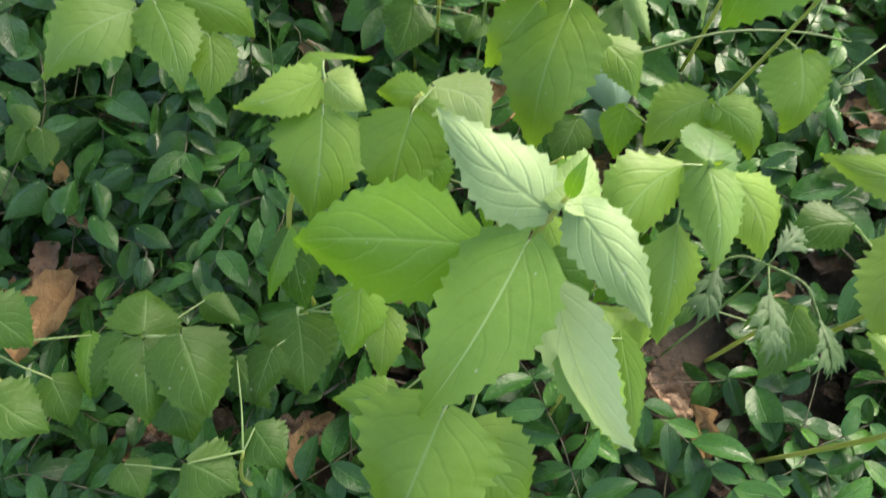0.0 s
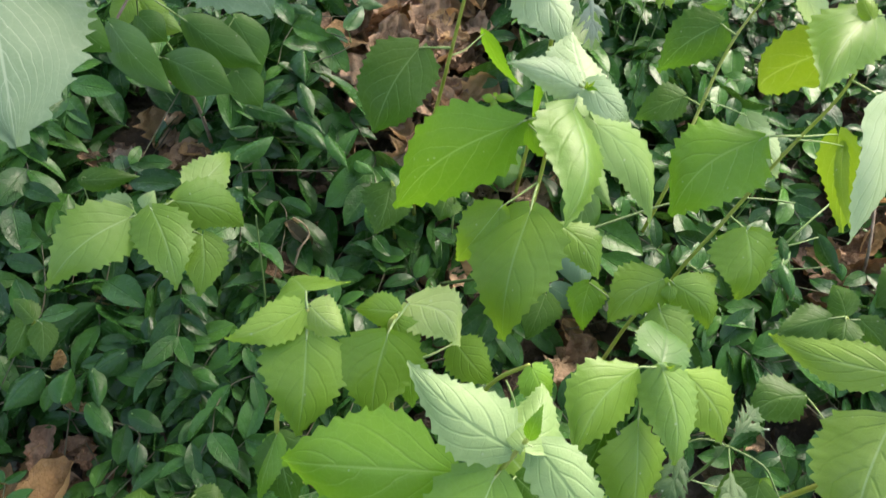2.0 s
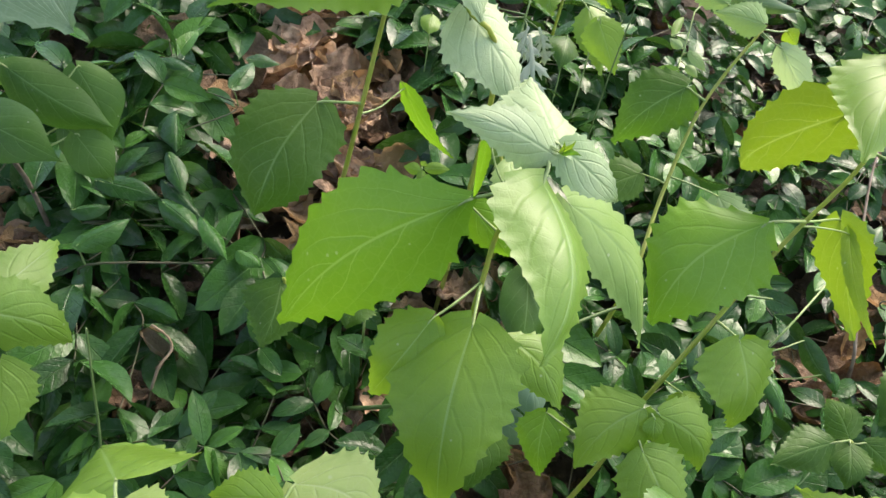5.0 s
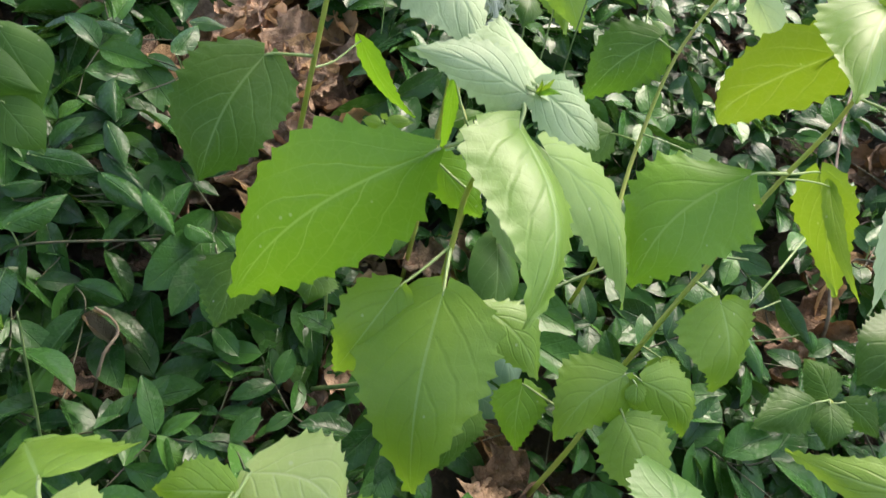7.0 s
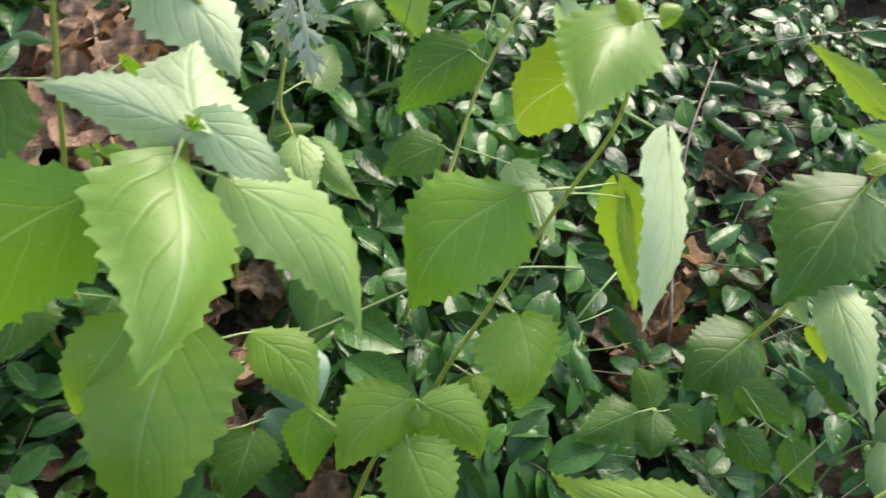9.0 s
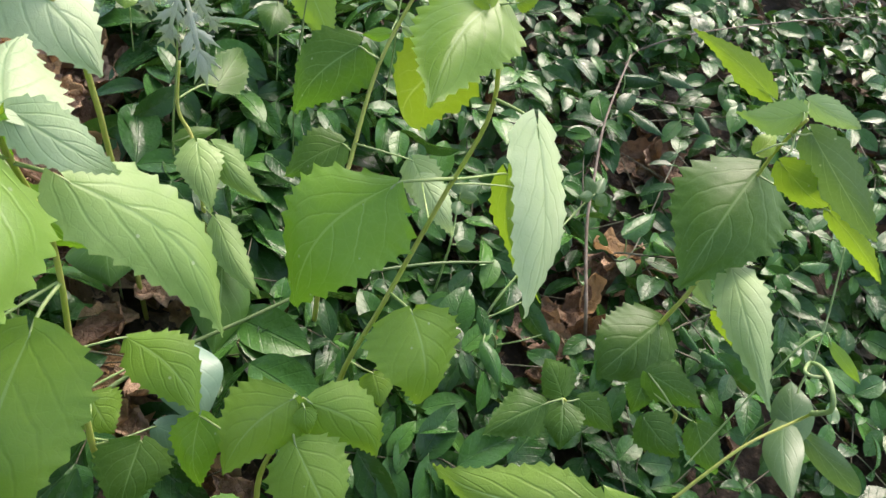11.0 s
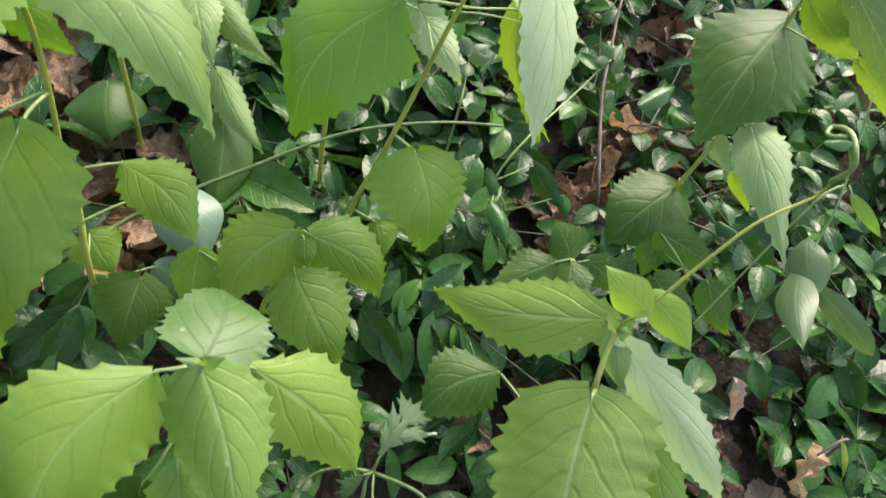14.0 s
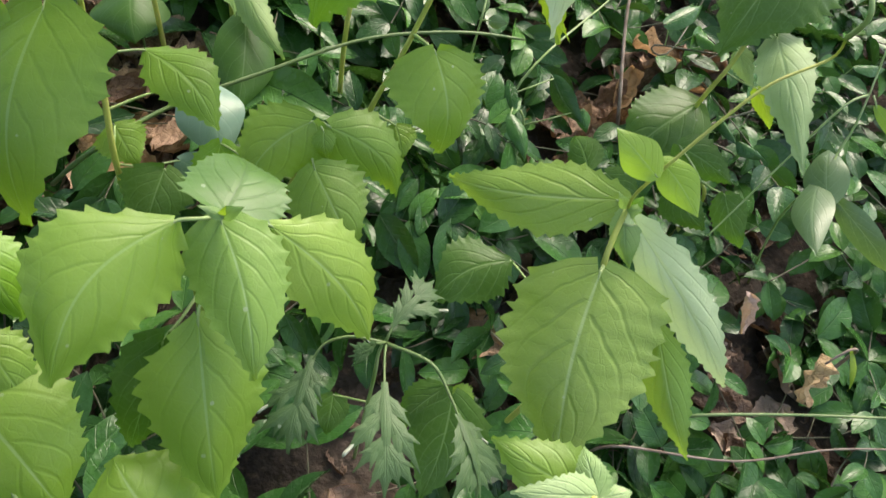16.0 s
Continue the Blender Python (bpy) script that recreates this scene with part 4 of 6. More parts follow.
leaf(p, (-0.185, 0.507, 0.918), (-0.228, 0.517, 0.894), 0.0229, (-0.372, -0.869, 0.325), node=(-0.167, 0.493, 0.909), tone="pale")
leaf(p, (-0.165, 0.483, 0.933), (-0.16, 0.494, 0.942), 0.0130, (0.327, -0.67, 0.666), tone="pale")
leaf(p, (-0.259, 0.598, 0.872), (-0.211, 0.612, 0.874), 0.0222, (0.228, -0.822, 0.522), node=(-0.249, 0.618, 0.767), tone="deep")
p = plant("snakeroot_plant", (-0.116, 0.347, 0.649), "young snakeroot plant with four broad leaves above litter", "snakeroot")
stem(p, [(-0.122, 0.277, 0.82), (-0.132, 0.291, 0.78), (-0.116, 0.347, 0.649)], 0.0014, "stem")
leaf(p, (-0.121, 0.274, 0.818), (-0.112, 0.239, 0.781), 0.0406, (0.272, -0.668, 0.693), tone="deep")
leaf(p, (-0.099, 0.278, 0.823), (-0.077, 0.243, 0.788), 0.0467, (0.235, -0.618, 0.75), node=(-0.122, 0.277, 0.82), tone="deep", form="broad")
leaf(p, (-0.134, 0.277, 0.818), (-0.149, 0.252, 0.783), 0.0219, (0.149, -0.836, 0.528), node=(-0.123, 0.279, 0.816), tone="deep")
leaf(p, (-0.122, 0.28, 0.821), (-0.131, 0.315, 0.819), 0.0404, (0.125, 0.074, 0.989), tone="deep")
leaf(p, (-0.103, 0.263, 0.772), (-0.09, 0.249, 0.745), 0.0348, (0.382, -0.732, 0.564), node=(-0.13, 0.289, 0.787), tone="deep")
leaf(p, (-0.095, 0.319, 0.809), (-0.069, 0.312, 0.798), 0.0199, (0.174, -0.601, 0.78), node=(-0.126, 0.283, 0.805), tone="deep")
p = plant("snakeroot_plant", (-0.016, 0.368, 0.671), "young snakeroot plant with small rounded leaves over leaf litter", "snakeroot")
stem(p, [(-0.026, 0.321, 0.808), (-0.028, 0.325, 0.776), (-0.016, 0.368, 0.671)], 0.0014, "stem")
leaf(p, (-0.032, 0.318, 0.805), (-0.021, 0.285, 0.759), 0.0528, (0.122, -0.799, 0.588), node=(-0.026, 0.322, 0.806), tone="deep")
leaf(p, (-0.046, 0.299, 0.79), (-0.054, 0.274, 0.76), 0.0280, (0.041, -0.76, 0.649), node=(-0.027, 0.323, 0.791), tone="deep")
leaf(p, (0.007, 0.32, 0.839), (0.006, 0.292, 0.798), 0.0354, (-0.021, -0.819, 0.573), node=(-0.026, 0.321, 0.808), tone="yellow")
leaf(p, (0.027, 0.316, 0.823), (0.029, 0.285, 0.787), 0.0280, (-0.045, -0.762, 0.646), node=(-0.026, 0.321, 0.808), tone="mid")
p = plant("snakeroot_plant", (-0.211, 0.332, 0.629), "young snakeroot plant at the shaded edge of the vines", "snakeroot")
stem(p, [(-0.215, 0.273, 0.806), (-0.227, 0.276, 0.761), (-0.211, 0.332, 0.629)], 0.0014, "stem")
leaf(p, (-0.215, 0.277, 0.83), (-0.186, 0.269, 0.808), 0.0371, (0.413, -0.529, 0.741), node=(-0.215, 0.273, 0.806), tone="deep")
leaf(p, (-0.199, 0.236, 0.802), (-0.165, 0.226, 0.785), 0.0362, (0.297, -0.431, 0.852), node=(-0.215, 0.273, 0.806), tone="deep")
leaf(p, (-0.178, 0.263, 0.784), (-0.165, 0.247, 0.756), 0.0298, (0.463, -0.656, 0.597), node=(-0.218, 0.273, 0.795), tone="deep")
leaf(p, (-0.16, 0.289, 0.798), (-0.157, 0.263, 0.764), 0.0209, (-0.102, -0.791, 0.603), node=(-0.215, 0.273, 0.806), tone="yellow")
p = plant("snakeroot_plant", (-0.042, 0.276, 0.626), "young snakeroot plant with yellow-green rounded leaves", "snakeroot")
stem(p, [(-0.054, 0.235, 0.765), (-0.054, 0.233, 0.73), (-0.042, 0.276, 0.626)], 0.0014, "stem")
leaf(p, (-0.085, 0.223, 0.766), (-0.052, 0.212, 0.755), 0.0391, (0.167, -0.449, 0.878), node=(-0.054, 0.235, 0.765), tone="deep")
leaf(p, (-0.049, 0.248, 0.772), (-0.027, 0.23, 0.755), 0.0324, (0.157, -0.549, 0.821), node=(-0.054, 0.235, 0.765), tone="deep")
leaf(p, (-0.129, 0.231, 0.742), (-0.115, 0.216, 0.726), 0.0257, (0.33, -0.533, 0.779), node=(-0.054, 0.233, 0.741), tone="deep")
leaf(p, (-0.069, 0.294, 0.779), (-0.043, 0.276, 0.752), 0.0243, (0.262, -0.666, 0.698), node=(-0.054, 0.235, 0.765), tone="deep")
p = plant("snakeroot_plant", (0.15, 0.525, 0.764), "tall snakeroot plant with a sheen-whitened top whorl and large lower leaves", "snakeroot")
stem(p, [(0.114, 0.401, 1.114), (0.117, 0.413, 1.092), (0.122, 0.449, 1.046), (0.125, 0.459, 1.012), (0.127, 0.467, 0.966), (0.13, 0.477, 0.938), (0.135, 0.473, 0.887), (0.15, 0.525, 0.764)], 0.0014, "stem")
leaf(p, (0.118, 0.394, 1.114), (0.116, 0.39, 1.12), 0.0025, (0.456, -0.824, -0.335), node=(0.114, 0.401, 1.114), tone="glow")
leaf(p, (0.118, 0.394, 1.114), (0.121, 0.391, 1.121), 0.0022, (-0.306, -0.903, -0.303), node=(0.114, 0.401, 1.114), tone="glow")
leaf(p, (0.118, 0.395, 1.114), (0.123, 0.386, 1.117), 0.0029, (-0.893, -0.323, 0.312), node=(0.114, 0.401, 1.114), tone="yellow")
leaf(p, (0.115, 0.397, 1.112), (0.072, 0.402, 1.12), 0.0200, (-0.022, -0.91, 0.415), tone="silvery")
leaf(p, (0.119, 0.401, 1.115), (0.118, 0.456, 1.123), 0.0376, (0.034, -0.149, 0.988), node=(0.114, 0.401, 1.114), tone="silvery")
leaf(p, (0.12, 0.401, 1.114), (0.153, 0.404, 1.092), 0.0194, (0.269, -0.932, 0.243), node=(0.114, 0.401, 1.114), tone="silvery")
leaf(p, (0.113, 0.389, 1.102), (0.106, 0.328, 1.062), 0.0450, (0.522, -0.507, 0.686), node=(0.115, 0.403, 1.11), tone="fresh")
leaf(p, (0.135, 0.409, 1.086), (0.192, 0.404, 1.017), 0.0400, (0.56, -0.68, 0.47), node=(0.118, 0.415, 1.089), tone="downy", bend=-.1)
leaf(p, (0.089, 0.403, 1.084), (0.023, 0.434, 0.99), 0.0533, (-0.524, -0.848, 0.08), node=(0.117, 0.412, 1.093), tone="yellow", form="wedge", bend=.08, curl=.05)
leaf(p, (0.116, 0.429, 1.003), (0.108, 0.381, 0.924), 0.0623, (-0.292, -0.801, 0.522), node=(0.125, 0.46, 1.009), tone="mid")
leaf(p, (0.096, 0.434, 1.001), (0.073, 0.432, 0.951), 0.0332, (-0.402, -0.873, 0.276), node=(0.125, 0.46, 1.01), tone="mid")
leaf(p, (0.152, 0.472, 0.967), (0.187, 0.442, 0.939), 0.0319, (-0.078, -0.729, 0.68), node=(0.127, 0.468, 0.963), tone="mid", form="wedge", bend=-.1)
leaf(p, (0.107, 0.46, 1.055), (0.137, 0.462, 1.026), 0.0201, (0.124, -0.991, 0.058), node=(0.122, 0.449, 1.047), tone="yellow")
leaf(p, (0.105, 0.453, 1.096), (0.113, 0.474, 1.051), 0.0059, (-0.539, -0.727, -0.425), node=(0.119, 0.426, 1.075), tone="yellow")
leaf(p, (0.177, 0.508, 0.931), (0.191, 0.472, 0.899), 0.0387, (-0.084, -0.671, 0.736), node=(0.131, 0.476, 0.929), tone="blue", form="smooth")
leaf(p, (0.159, 0.467, 0.898), (0.148, 0.446, 0.865), 0.0374, (-0.011, -0.845, 0.535), node=(0.134, 0.474, 0.896), tone="deep")
leaf(p, (0.132, 0.495, 0.908), (0.144, 0.485, 0.888), 0.0283, (0.137, -0.841, 0.523), node=(0.133, 0.475, 0.909), tone="mid")
leaf(p, (0.134, 0.645, 0.933), (0.137, 0.611, 0.906), 0.0517, (0.048, -0.61, 0.791), node=(0.144, 0.665, 0.838), tone="sleek", form="smooth")
leaf(p, (0.21, 0.604, 0.935), (0.203, 0.552, 0.888), 0.0422, (-0.04, -0.665, 0.746), node=(0.22, 0.624, 0.829), tone="sleek", form="smooth")
leaf(p, (0.167, 0.481, 0.895), (0.192, 0.474, 0.878), 0.0231, (0.16, -0.819, 0.551), node=(0.135, 0.473, 0.892), tone="blue", form="smooth")
p = plant("snakeroot_plant", (0.061, 0.64, 0.806), "slender snakeroot plant with a long bare stem and paired leaves", "snakeroot")
stem(p, [(0.057, 0.509, 1.148), (0.057, 0.525, 1.122), (0.055, 0.542, 1.066), (0.052, 0.566, 0.996), (0.044, 0.58, 0.947), (0.061, 0.64, 0.806)], 0.0014, "stem")
leaf(p, (0.03, 0.534, 1.068), (0.003, 0.501, 1.011), 0.0520, (0.052, -0.876, 0.479), node=(0.055, 0.541, 1.069), tone="deep", form="round", bend=.09)
leaf(p, (0.083, 0.575, 1.071), (0.126, 0.587, 1.025), 0.0150, (-0.319, -0.803, -0.503), node=(0.055, 0.543, 1.062), tone="yellow")
leaf(p, (0.059, 0.473, 1.165), (-0.01, 0.43, 1.139), 0.0357, (0.331, -0.816, 0.473), node=(0.057, 0.509, 1.148), tone="mid")
leaf(p, (0.034, 0.495, 1.161), (-0.022, 0.46, 1.127), 0.0169, (0.249, -0.849, 0.466), node=(0.057, 0.509, 1.148), tone="yellow")
p = plant("snakeroot_plant", (0.162, 0.662, 0.829), "upright snakeroot plant with a stack of leaves whitened for sky sheen", "snakeroot")
stem(p, [(0.076, 0.53, 1.171), (0.097, 0.522, 1.137), (0.13, 0.548, 1.087), (0.162, 0.662, 0.829)], 0.0014, "stem")
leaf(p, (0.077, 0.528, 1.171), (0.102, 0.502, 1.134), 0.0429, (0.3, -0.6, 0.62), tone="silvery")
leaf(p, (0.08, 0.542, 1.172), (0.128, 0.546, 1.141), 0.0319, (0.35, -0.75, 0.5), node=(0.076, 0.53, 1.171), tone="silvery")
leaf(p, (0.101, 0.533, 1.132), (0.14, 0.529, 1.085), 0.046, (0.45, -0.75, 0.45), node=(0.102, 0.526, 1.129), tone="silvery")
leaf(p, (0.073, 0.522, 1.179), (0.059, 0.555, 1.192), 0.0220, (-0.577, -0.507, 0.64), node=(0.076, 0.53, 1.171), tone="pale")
p = plant("snakeroot_plant", (0.289, 0.543, 0.79), "tall snakeroot plant with yellow-green backlit leaves", "snakeroot")
stem(p, [(0.308, 0.461, 1.161), (0.327, 0.476, 1.107), (0.315, 0.488, 1.044), (0.293, 0.49, 0.971), (0.275, 0.491, 0.913), (0.289, 0.543, 0.79)], 0.0014, "stem")
leaf(p, (0.28, 0.467, 1.064), (0.234, 0.463, 0.991), 0.0635, (-0.572, -0.72, 0.392), node=(0.318, 0.485, 1.06), tone="yellow", form="wedge", bend=.12)
leaf(p, (0.296, 0.467, 1.132), (0.326, 0.57, 1.055), 0.0417, (-0.812, -0.179, -0.556), node=(0.316, 0.467, 1.139), tone="olive", bend=.09)
leaf(p, (0.364, 0.509, 1.054), (0.377, 0.464, 0.993), 0.0380, (-0.94, -0.28, 0.02), node=(0.318, 0.486, 1.059), tone="glow", fold=0.02, curl=0.03)
leaf(p, (0.309, 0.462, 1.161), (0.269, 0.416, 1.122), 0.0448, (-0.103, -0.595, 0.797), tone="mid", bend=.05)
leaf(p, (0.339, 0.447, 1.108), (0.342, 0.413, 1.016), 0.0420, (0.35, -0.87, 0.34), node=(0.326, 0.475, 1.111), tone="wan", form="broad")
leaf(p, (0.365, 0.498, 1.05), (0.371, 0.443, 1.003), 0.0104, (-0.784, -0.452, 0.427), node=(0.317, 0.486, 1.056), tone="glow")
leaf(p, (0.306, 0.473, 0.978), (0.314, 0.455, 0.922), 0.0600, (0.216, -0.92, 0.327), node=(0.296, 0.49, 0.981), tone="mid")
leaf(p, (0.328, 0.556, 1.027), (0.349, 0.532, 0.997), 0.0214, (-0.381, -0.832, 0.402), node=(0.311, 0.489, 1.031), tone="wan")
leaf(p, (0.302, 0.453, 1.16), (0.303, 0.474, 1.169), 0.0102, (-0.71, -0.286, 0.644), node=(0.308, 0.461, 1.161), tone="glow")
leaf(p, (0.294, 0.484, 0.923), (0.298, 0.471, 0.907), 0.0219, (-0.267, -0.785, 0.56), node=(0.28, 0.491, 0.928), tone="mid")
leaf(p, (0.318, 0.458, 1.162), (0.331, 0.462, 1.167), 0.0105, (0.032, -0.888, 0.458), node=(0.309, 0.461, 1.159), tone="glow")
p = plant("snakeroot_plant", (0.287, 0.618, 0.824), "slender snakeroot plant with dark drooping leaves behind", "snakeroot")
stem(p, [(0.325, 0.613, 1.142), (0.304, 0.613, 1.083), (0.289, 0.594, 1.018), (0.272, 0.562, 0.956), (0.287, 0.618, 0.824)], 0.0014, "stem")
leaf(p, (0.29, 0.619, 1.092), (0.254, 0.628, 1.039), 0.0467, (-0.503, -0.845, 0.18), node=(0.305, 0.613, 1.086), tone="deep", bend=.08)
leaf(p, (0.296, 0.648, 1.01), (0.255, 0.645, 0.981), 0.0344, (-0.228, -0.883, 0.411), node=(0.291, 0.596, 1.025), tone="deep")
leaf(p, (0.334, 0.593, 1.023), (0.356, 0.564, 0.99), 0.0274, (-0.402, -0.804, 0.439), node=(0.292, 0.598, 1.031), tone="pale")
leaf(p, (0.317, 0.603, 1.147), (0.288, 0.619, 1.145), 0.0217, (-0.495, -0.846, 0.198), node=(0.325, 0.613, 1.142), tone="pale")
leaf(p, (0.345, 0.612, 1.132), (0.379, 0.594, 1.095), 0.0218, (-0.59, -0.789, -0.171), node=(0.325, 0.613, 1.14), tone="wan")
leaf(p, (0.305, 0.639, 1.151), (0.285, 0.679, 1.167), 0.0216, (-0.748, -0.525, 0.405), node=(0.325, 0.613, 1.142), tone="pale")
leaf(p, (0.344, 0.613, 1.144), (0.356, 0.614, 1.135), 0.0111, (-0.042, -0.975, -0.217), node=(0.325, 0.613, 1.142), tone="glow")
p = plant("snakeroot_plant", (0.236, 0.492, 0.76), "young snakeroot plant with three broad spreading leaves", "snakeroot")
stem(p, [(0.239, 0.435, 0.951), (0.229, 0.439, 0.917), (0.221, 0.44, 0.883), (0.236, 0.492, 0.76)], 0.0014, "stem")
leaf(p, (0.233, 0.435, 0.951), (0.199, 0.424, 0.912), 0.0406, (-0.283, -0.833, 0.476), node=(0.238, 0.435, 0.949), tone="mid", bend=.12)
leaf(p, (0.243, 0.432, 0.95), (0.285, 0.429, 0.908), 0.0315, (0.219, -0.939, 0.266), node=(0.239, 0.435, 0.951), tone="mid", bend=-.1)
leaf(p, (0.235, 0.421, 0.931), (0.257, 0.394, 0.894), 0.0421, (-0.101, -0.83, 0.548), node=(0.234, 0.437, 0.933), tone="mid")
leaf(p, (0.23, 0.437, 0.927), (0.252, 0.434, 0.917), 0.0154, (0.115, -0.827, 0.55), tone="yellow")
leaf(p, (0.239, 0.429, 0.949), (0.242, 0.425, 0.934), 0.0118, (-0.116, -0.952, 0.283), node=(0.238, 0.435, 0.95), tone="mid")
leaf(p, (0.189, 0.459, 0.921), (0.19, 0.442, 0.885), 0.0290, (-0.401, -0.827, 0.395), node=(0.228, 0.439, 0.911), tone="yellow")
p = plant("snakeroot_plant", (0.449, 0.512, 0.796), "four-leaved snakeroot seedling in shade under taller stems", "snakeroot")
stem(p, [(0.432, 0.471, 0.902), (0.438, 0.475, 0.888), (0.449, 0.512, 0.796)], 0.0014, "stem")
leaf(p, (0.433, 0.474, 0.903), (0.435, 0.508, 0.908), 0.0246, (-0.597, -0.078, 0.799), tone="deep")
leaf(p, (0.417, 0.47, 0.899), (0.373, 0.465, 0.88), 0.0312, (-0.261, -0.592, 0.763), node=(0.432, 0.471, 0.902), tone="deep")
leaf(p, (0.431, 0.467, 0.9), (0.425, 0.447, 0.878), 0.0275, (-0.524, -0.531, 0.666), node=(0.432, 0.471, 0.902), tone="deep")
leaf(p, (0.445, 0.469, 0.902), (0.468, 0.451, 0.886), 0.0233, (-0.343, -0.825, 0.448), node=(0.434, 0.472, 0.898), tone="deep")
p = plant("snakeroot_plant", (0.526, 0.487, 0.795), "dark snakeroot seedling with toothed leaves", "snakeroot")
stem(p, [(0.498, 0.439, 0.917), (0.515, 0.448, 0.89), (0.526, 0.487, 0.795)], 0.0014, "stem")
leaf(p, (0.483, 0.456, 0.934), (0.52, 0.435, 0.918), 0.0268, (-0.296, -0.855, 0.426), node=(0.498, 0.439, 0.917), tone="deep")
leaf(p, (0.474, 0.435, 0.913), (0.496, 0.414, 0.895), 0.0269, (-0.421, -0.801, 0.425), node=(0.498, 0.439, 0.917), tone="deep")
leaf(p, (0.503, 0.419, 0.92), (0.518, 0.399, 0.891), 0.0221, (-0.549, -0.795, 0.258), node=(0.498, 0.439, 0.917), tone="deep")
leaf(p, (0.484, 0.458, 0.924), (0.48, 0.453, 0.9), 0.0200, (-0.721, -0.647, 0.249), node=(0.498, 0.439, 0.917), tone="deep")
p = plant("snakeroot_plant", (0.367, 0.381, 0.726), "snakeroot plant with one broad heart-shaped lower leaf", "snakeroot")
stem(p, [(0.34, 0.304, 0.993), (0.331, 0.292, 0.973), (0.342, 0.292, 0.93), (0.367, 0.381, 0.726)], 0.0014, "stem")
leaf(p, (0.339, 0.311, 0.992), (0.29, 0.372, 0.961), 0.0296, (-0.791, -0.423, 0.442), node=(0.34, 0.304, 0.993), tone="quilted", form="lance")
leaf(p, (0.344, 0.298, 0.988), (0.401, 0.267, 0.92), 0.0218, (-0.277, -0.942, 0.19), node=(0.338, 0.301, 0.988), tone="wan", form="lance")
leaf(p, (0.327, 0.287, 0.973), (0.309, 0.243, 0.914), 0.0584, (-0.508, -0.609, 0.61), node=(0.331, 0.292, 0.973), tone="quilted", form="broad")
leaf(p, (0.339, 0.303, 0.992), (0.345, 0.293, 0.97), 0.0122, (-0.488, -0.847, 0.211), tone="downy", form="lance")
leaf(p, (0.321, 0.346, 0.93), (0.283, 0.34, 0.909), 0.0323, (-0.293, -0.636, 0.713), node=(0.344, 0.299, 0.912), tone="deep", form="wedge", bend=.14)
leaf(p, (0.381, 0.297, 0.926), (0.397, 0.258, 0.877), 0.0220, (-0.528, -0.742, 0.413), node=(0.343, 0.296, 0.921), tone="fresh", form="lance")
leaf(p, (0.339, 0.302, 0.994), (0.341, 0.296, 0.998), 0.0066, (-0.963, -0.092, 0.252), tone="pale")
leaf(p, (0.339, 0.303, 0.994), (0.333, 0.304, 1.001), 0.0048, (-0.134, -0.99, 0.047), tone="downy")
leaf(p, (0.34, 0.3, 0.994), (0.343, 0.301, 1.001), 0.0057, (-0.611, -0.641, 0.464), node=(0.34, 0.304, 0.992), tone="yellow")
p = plant("snakeroot_plant", (0.202, 0.417, 0.721), "leafy snakeroot plant with large spreading pale leaves", "snakeroot")
stem(p, [(0.184, 0.309, 0.984), (0.181, 0.316, 0.965), (0.176, 0.324, 0.934), (0.202, 0.417, 0.721)], 0.0014, "stem")
leaf(p, (0.169, 0.305, 0.985), (0.132, 0.268, 0.948), 0.0415, (0.075, -0.747, 0.66), node=(0.184, 0.309, 0.984), tone="mid", form="wedge", bend=.15, curl=.13)
leaf(p, (0.184, 0.305, 0.985), (0.194, 0.268, 0.945), 0.0325, (-0.044, -0.753, 0.656), node=(0.184, 0.309, 0.984), tone="fresh", form="ovate", curl=.1)
leaf(p, (0.201, 0.309, 0.98), (0.243, 0.301, 0.927), 0.0326, (0.197, -0.933, 0.302), node=(0.184, 0.309, 0.982), tone="lime", form="wedge", bend=-.12, curl=.11)
leaf(p, (0.184, 0.302, 0.989), (0.176, 0.302, 0.994), 0.0037, (0.312, -0.851, 0.422), node=(0.184, 0.309, 0.984), tone="pale")
leaf(p, (0.184, 0.303, 0.989), (0.191, 0.3, 0.995), 0.0049, (-0.623, -0.736, 0.265), node=(0.184, 0.309, 0.984), tone="downy")
leaf(p, (0.184, 0.302, 0.99), (0.185, 0.298, 0.997), 0.0026, (-0.254, -0.854, -0.454), node=(0.184, 0.309, 0.984), tone="glow")
leaf(p, (0.185, 0.311, 0.985), (0.195, 0.351, 0.98), 0.0345, (0.161, 0.076, 0.984), tone="cool", form="broad")
leaf(p, (0.176, 0.292, 0.953), (0.182, 0.259, 0.889), 0.0401, (0.029, -0.889, 0.457), node=(0.18, 0.317, 0.959), tone="mid", form="wedge")
leaf(p, (0.164, 0.301, 0.933), (0.15, 0.291, 0.883), 0.0256, (-0.13, -0.966, 0.224), node=(0.177, 0.323, 0.937), tone="deep")
p = plant("snakeroot_plant", (0.343, 0.303, 0.687), "snakeroot top with a rosette of pale young leaves", "snakeroot")
stem(p, [(0.292, 0.203, 0.955), (0.297, 0.204, 0.939), (0.318, 0.214, 0.891), (0.343, 0.303, 0.687)], 0.0014, "stem")
leaf(p, (0.298, 0.211, 0.942), (0.271, 0.236, 0.945), 0.0239, (-0.391, -0.506, 0.769), node=(0.297, 0.203, 0.942), tone="mid")
leaf(p, (0.296, 0.206, 0.951), (0.268, 0.212, 0.95), 0.0125, (-0.138, -0.532, 0.835), tone="pale")
leaf(p, (0.296, 0.206, 0.951), (0.298, 0.223, 0.953), 0.0111, (-0.481, -0.083, 0.873), tone="pale")
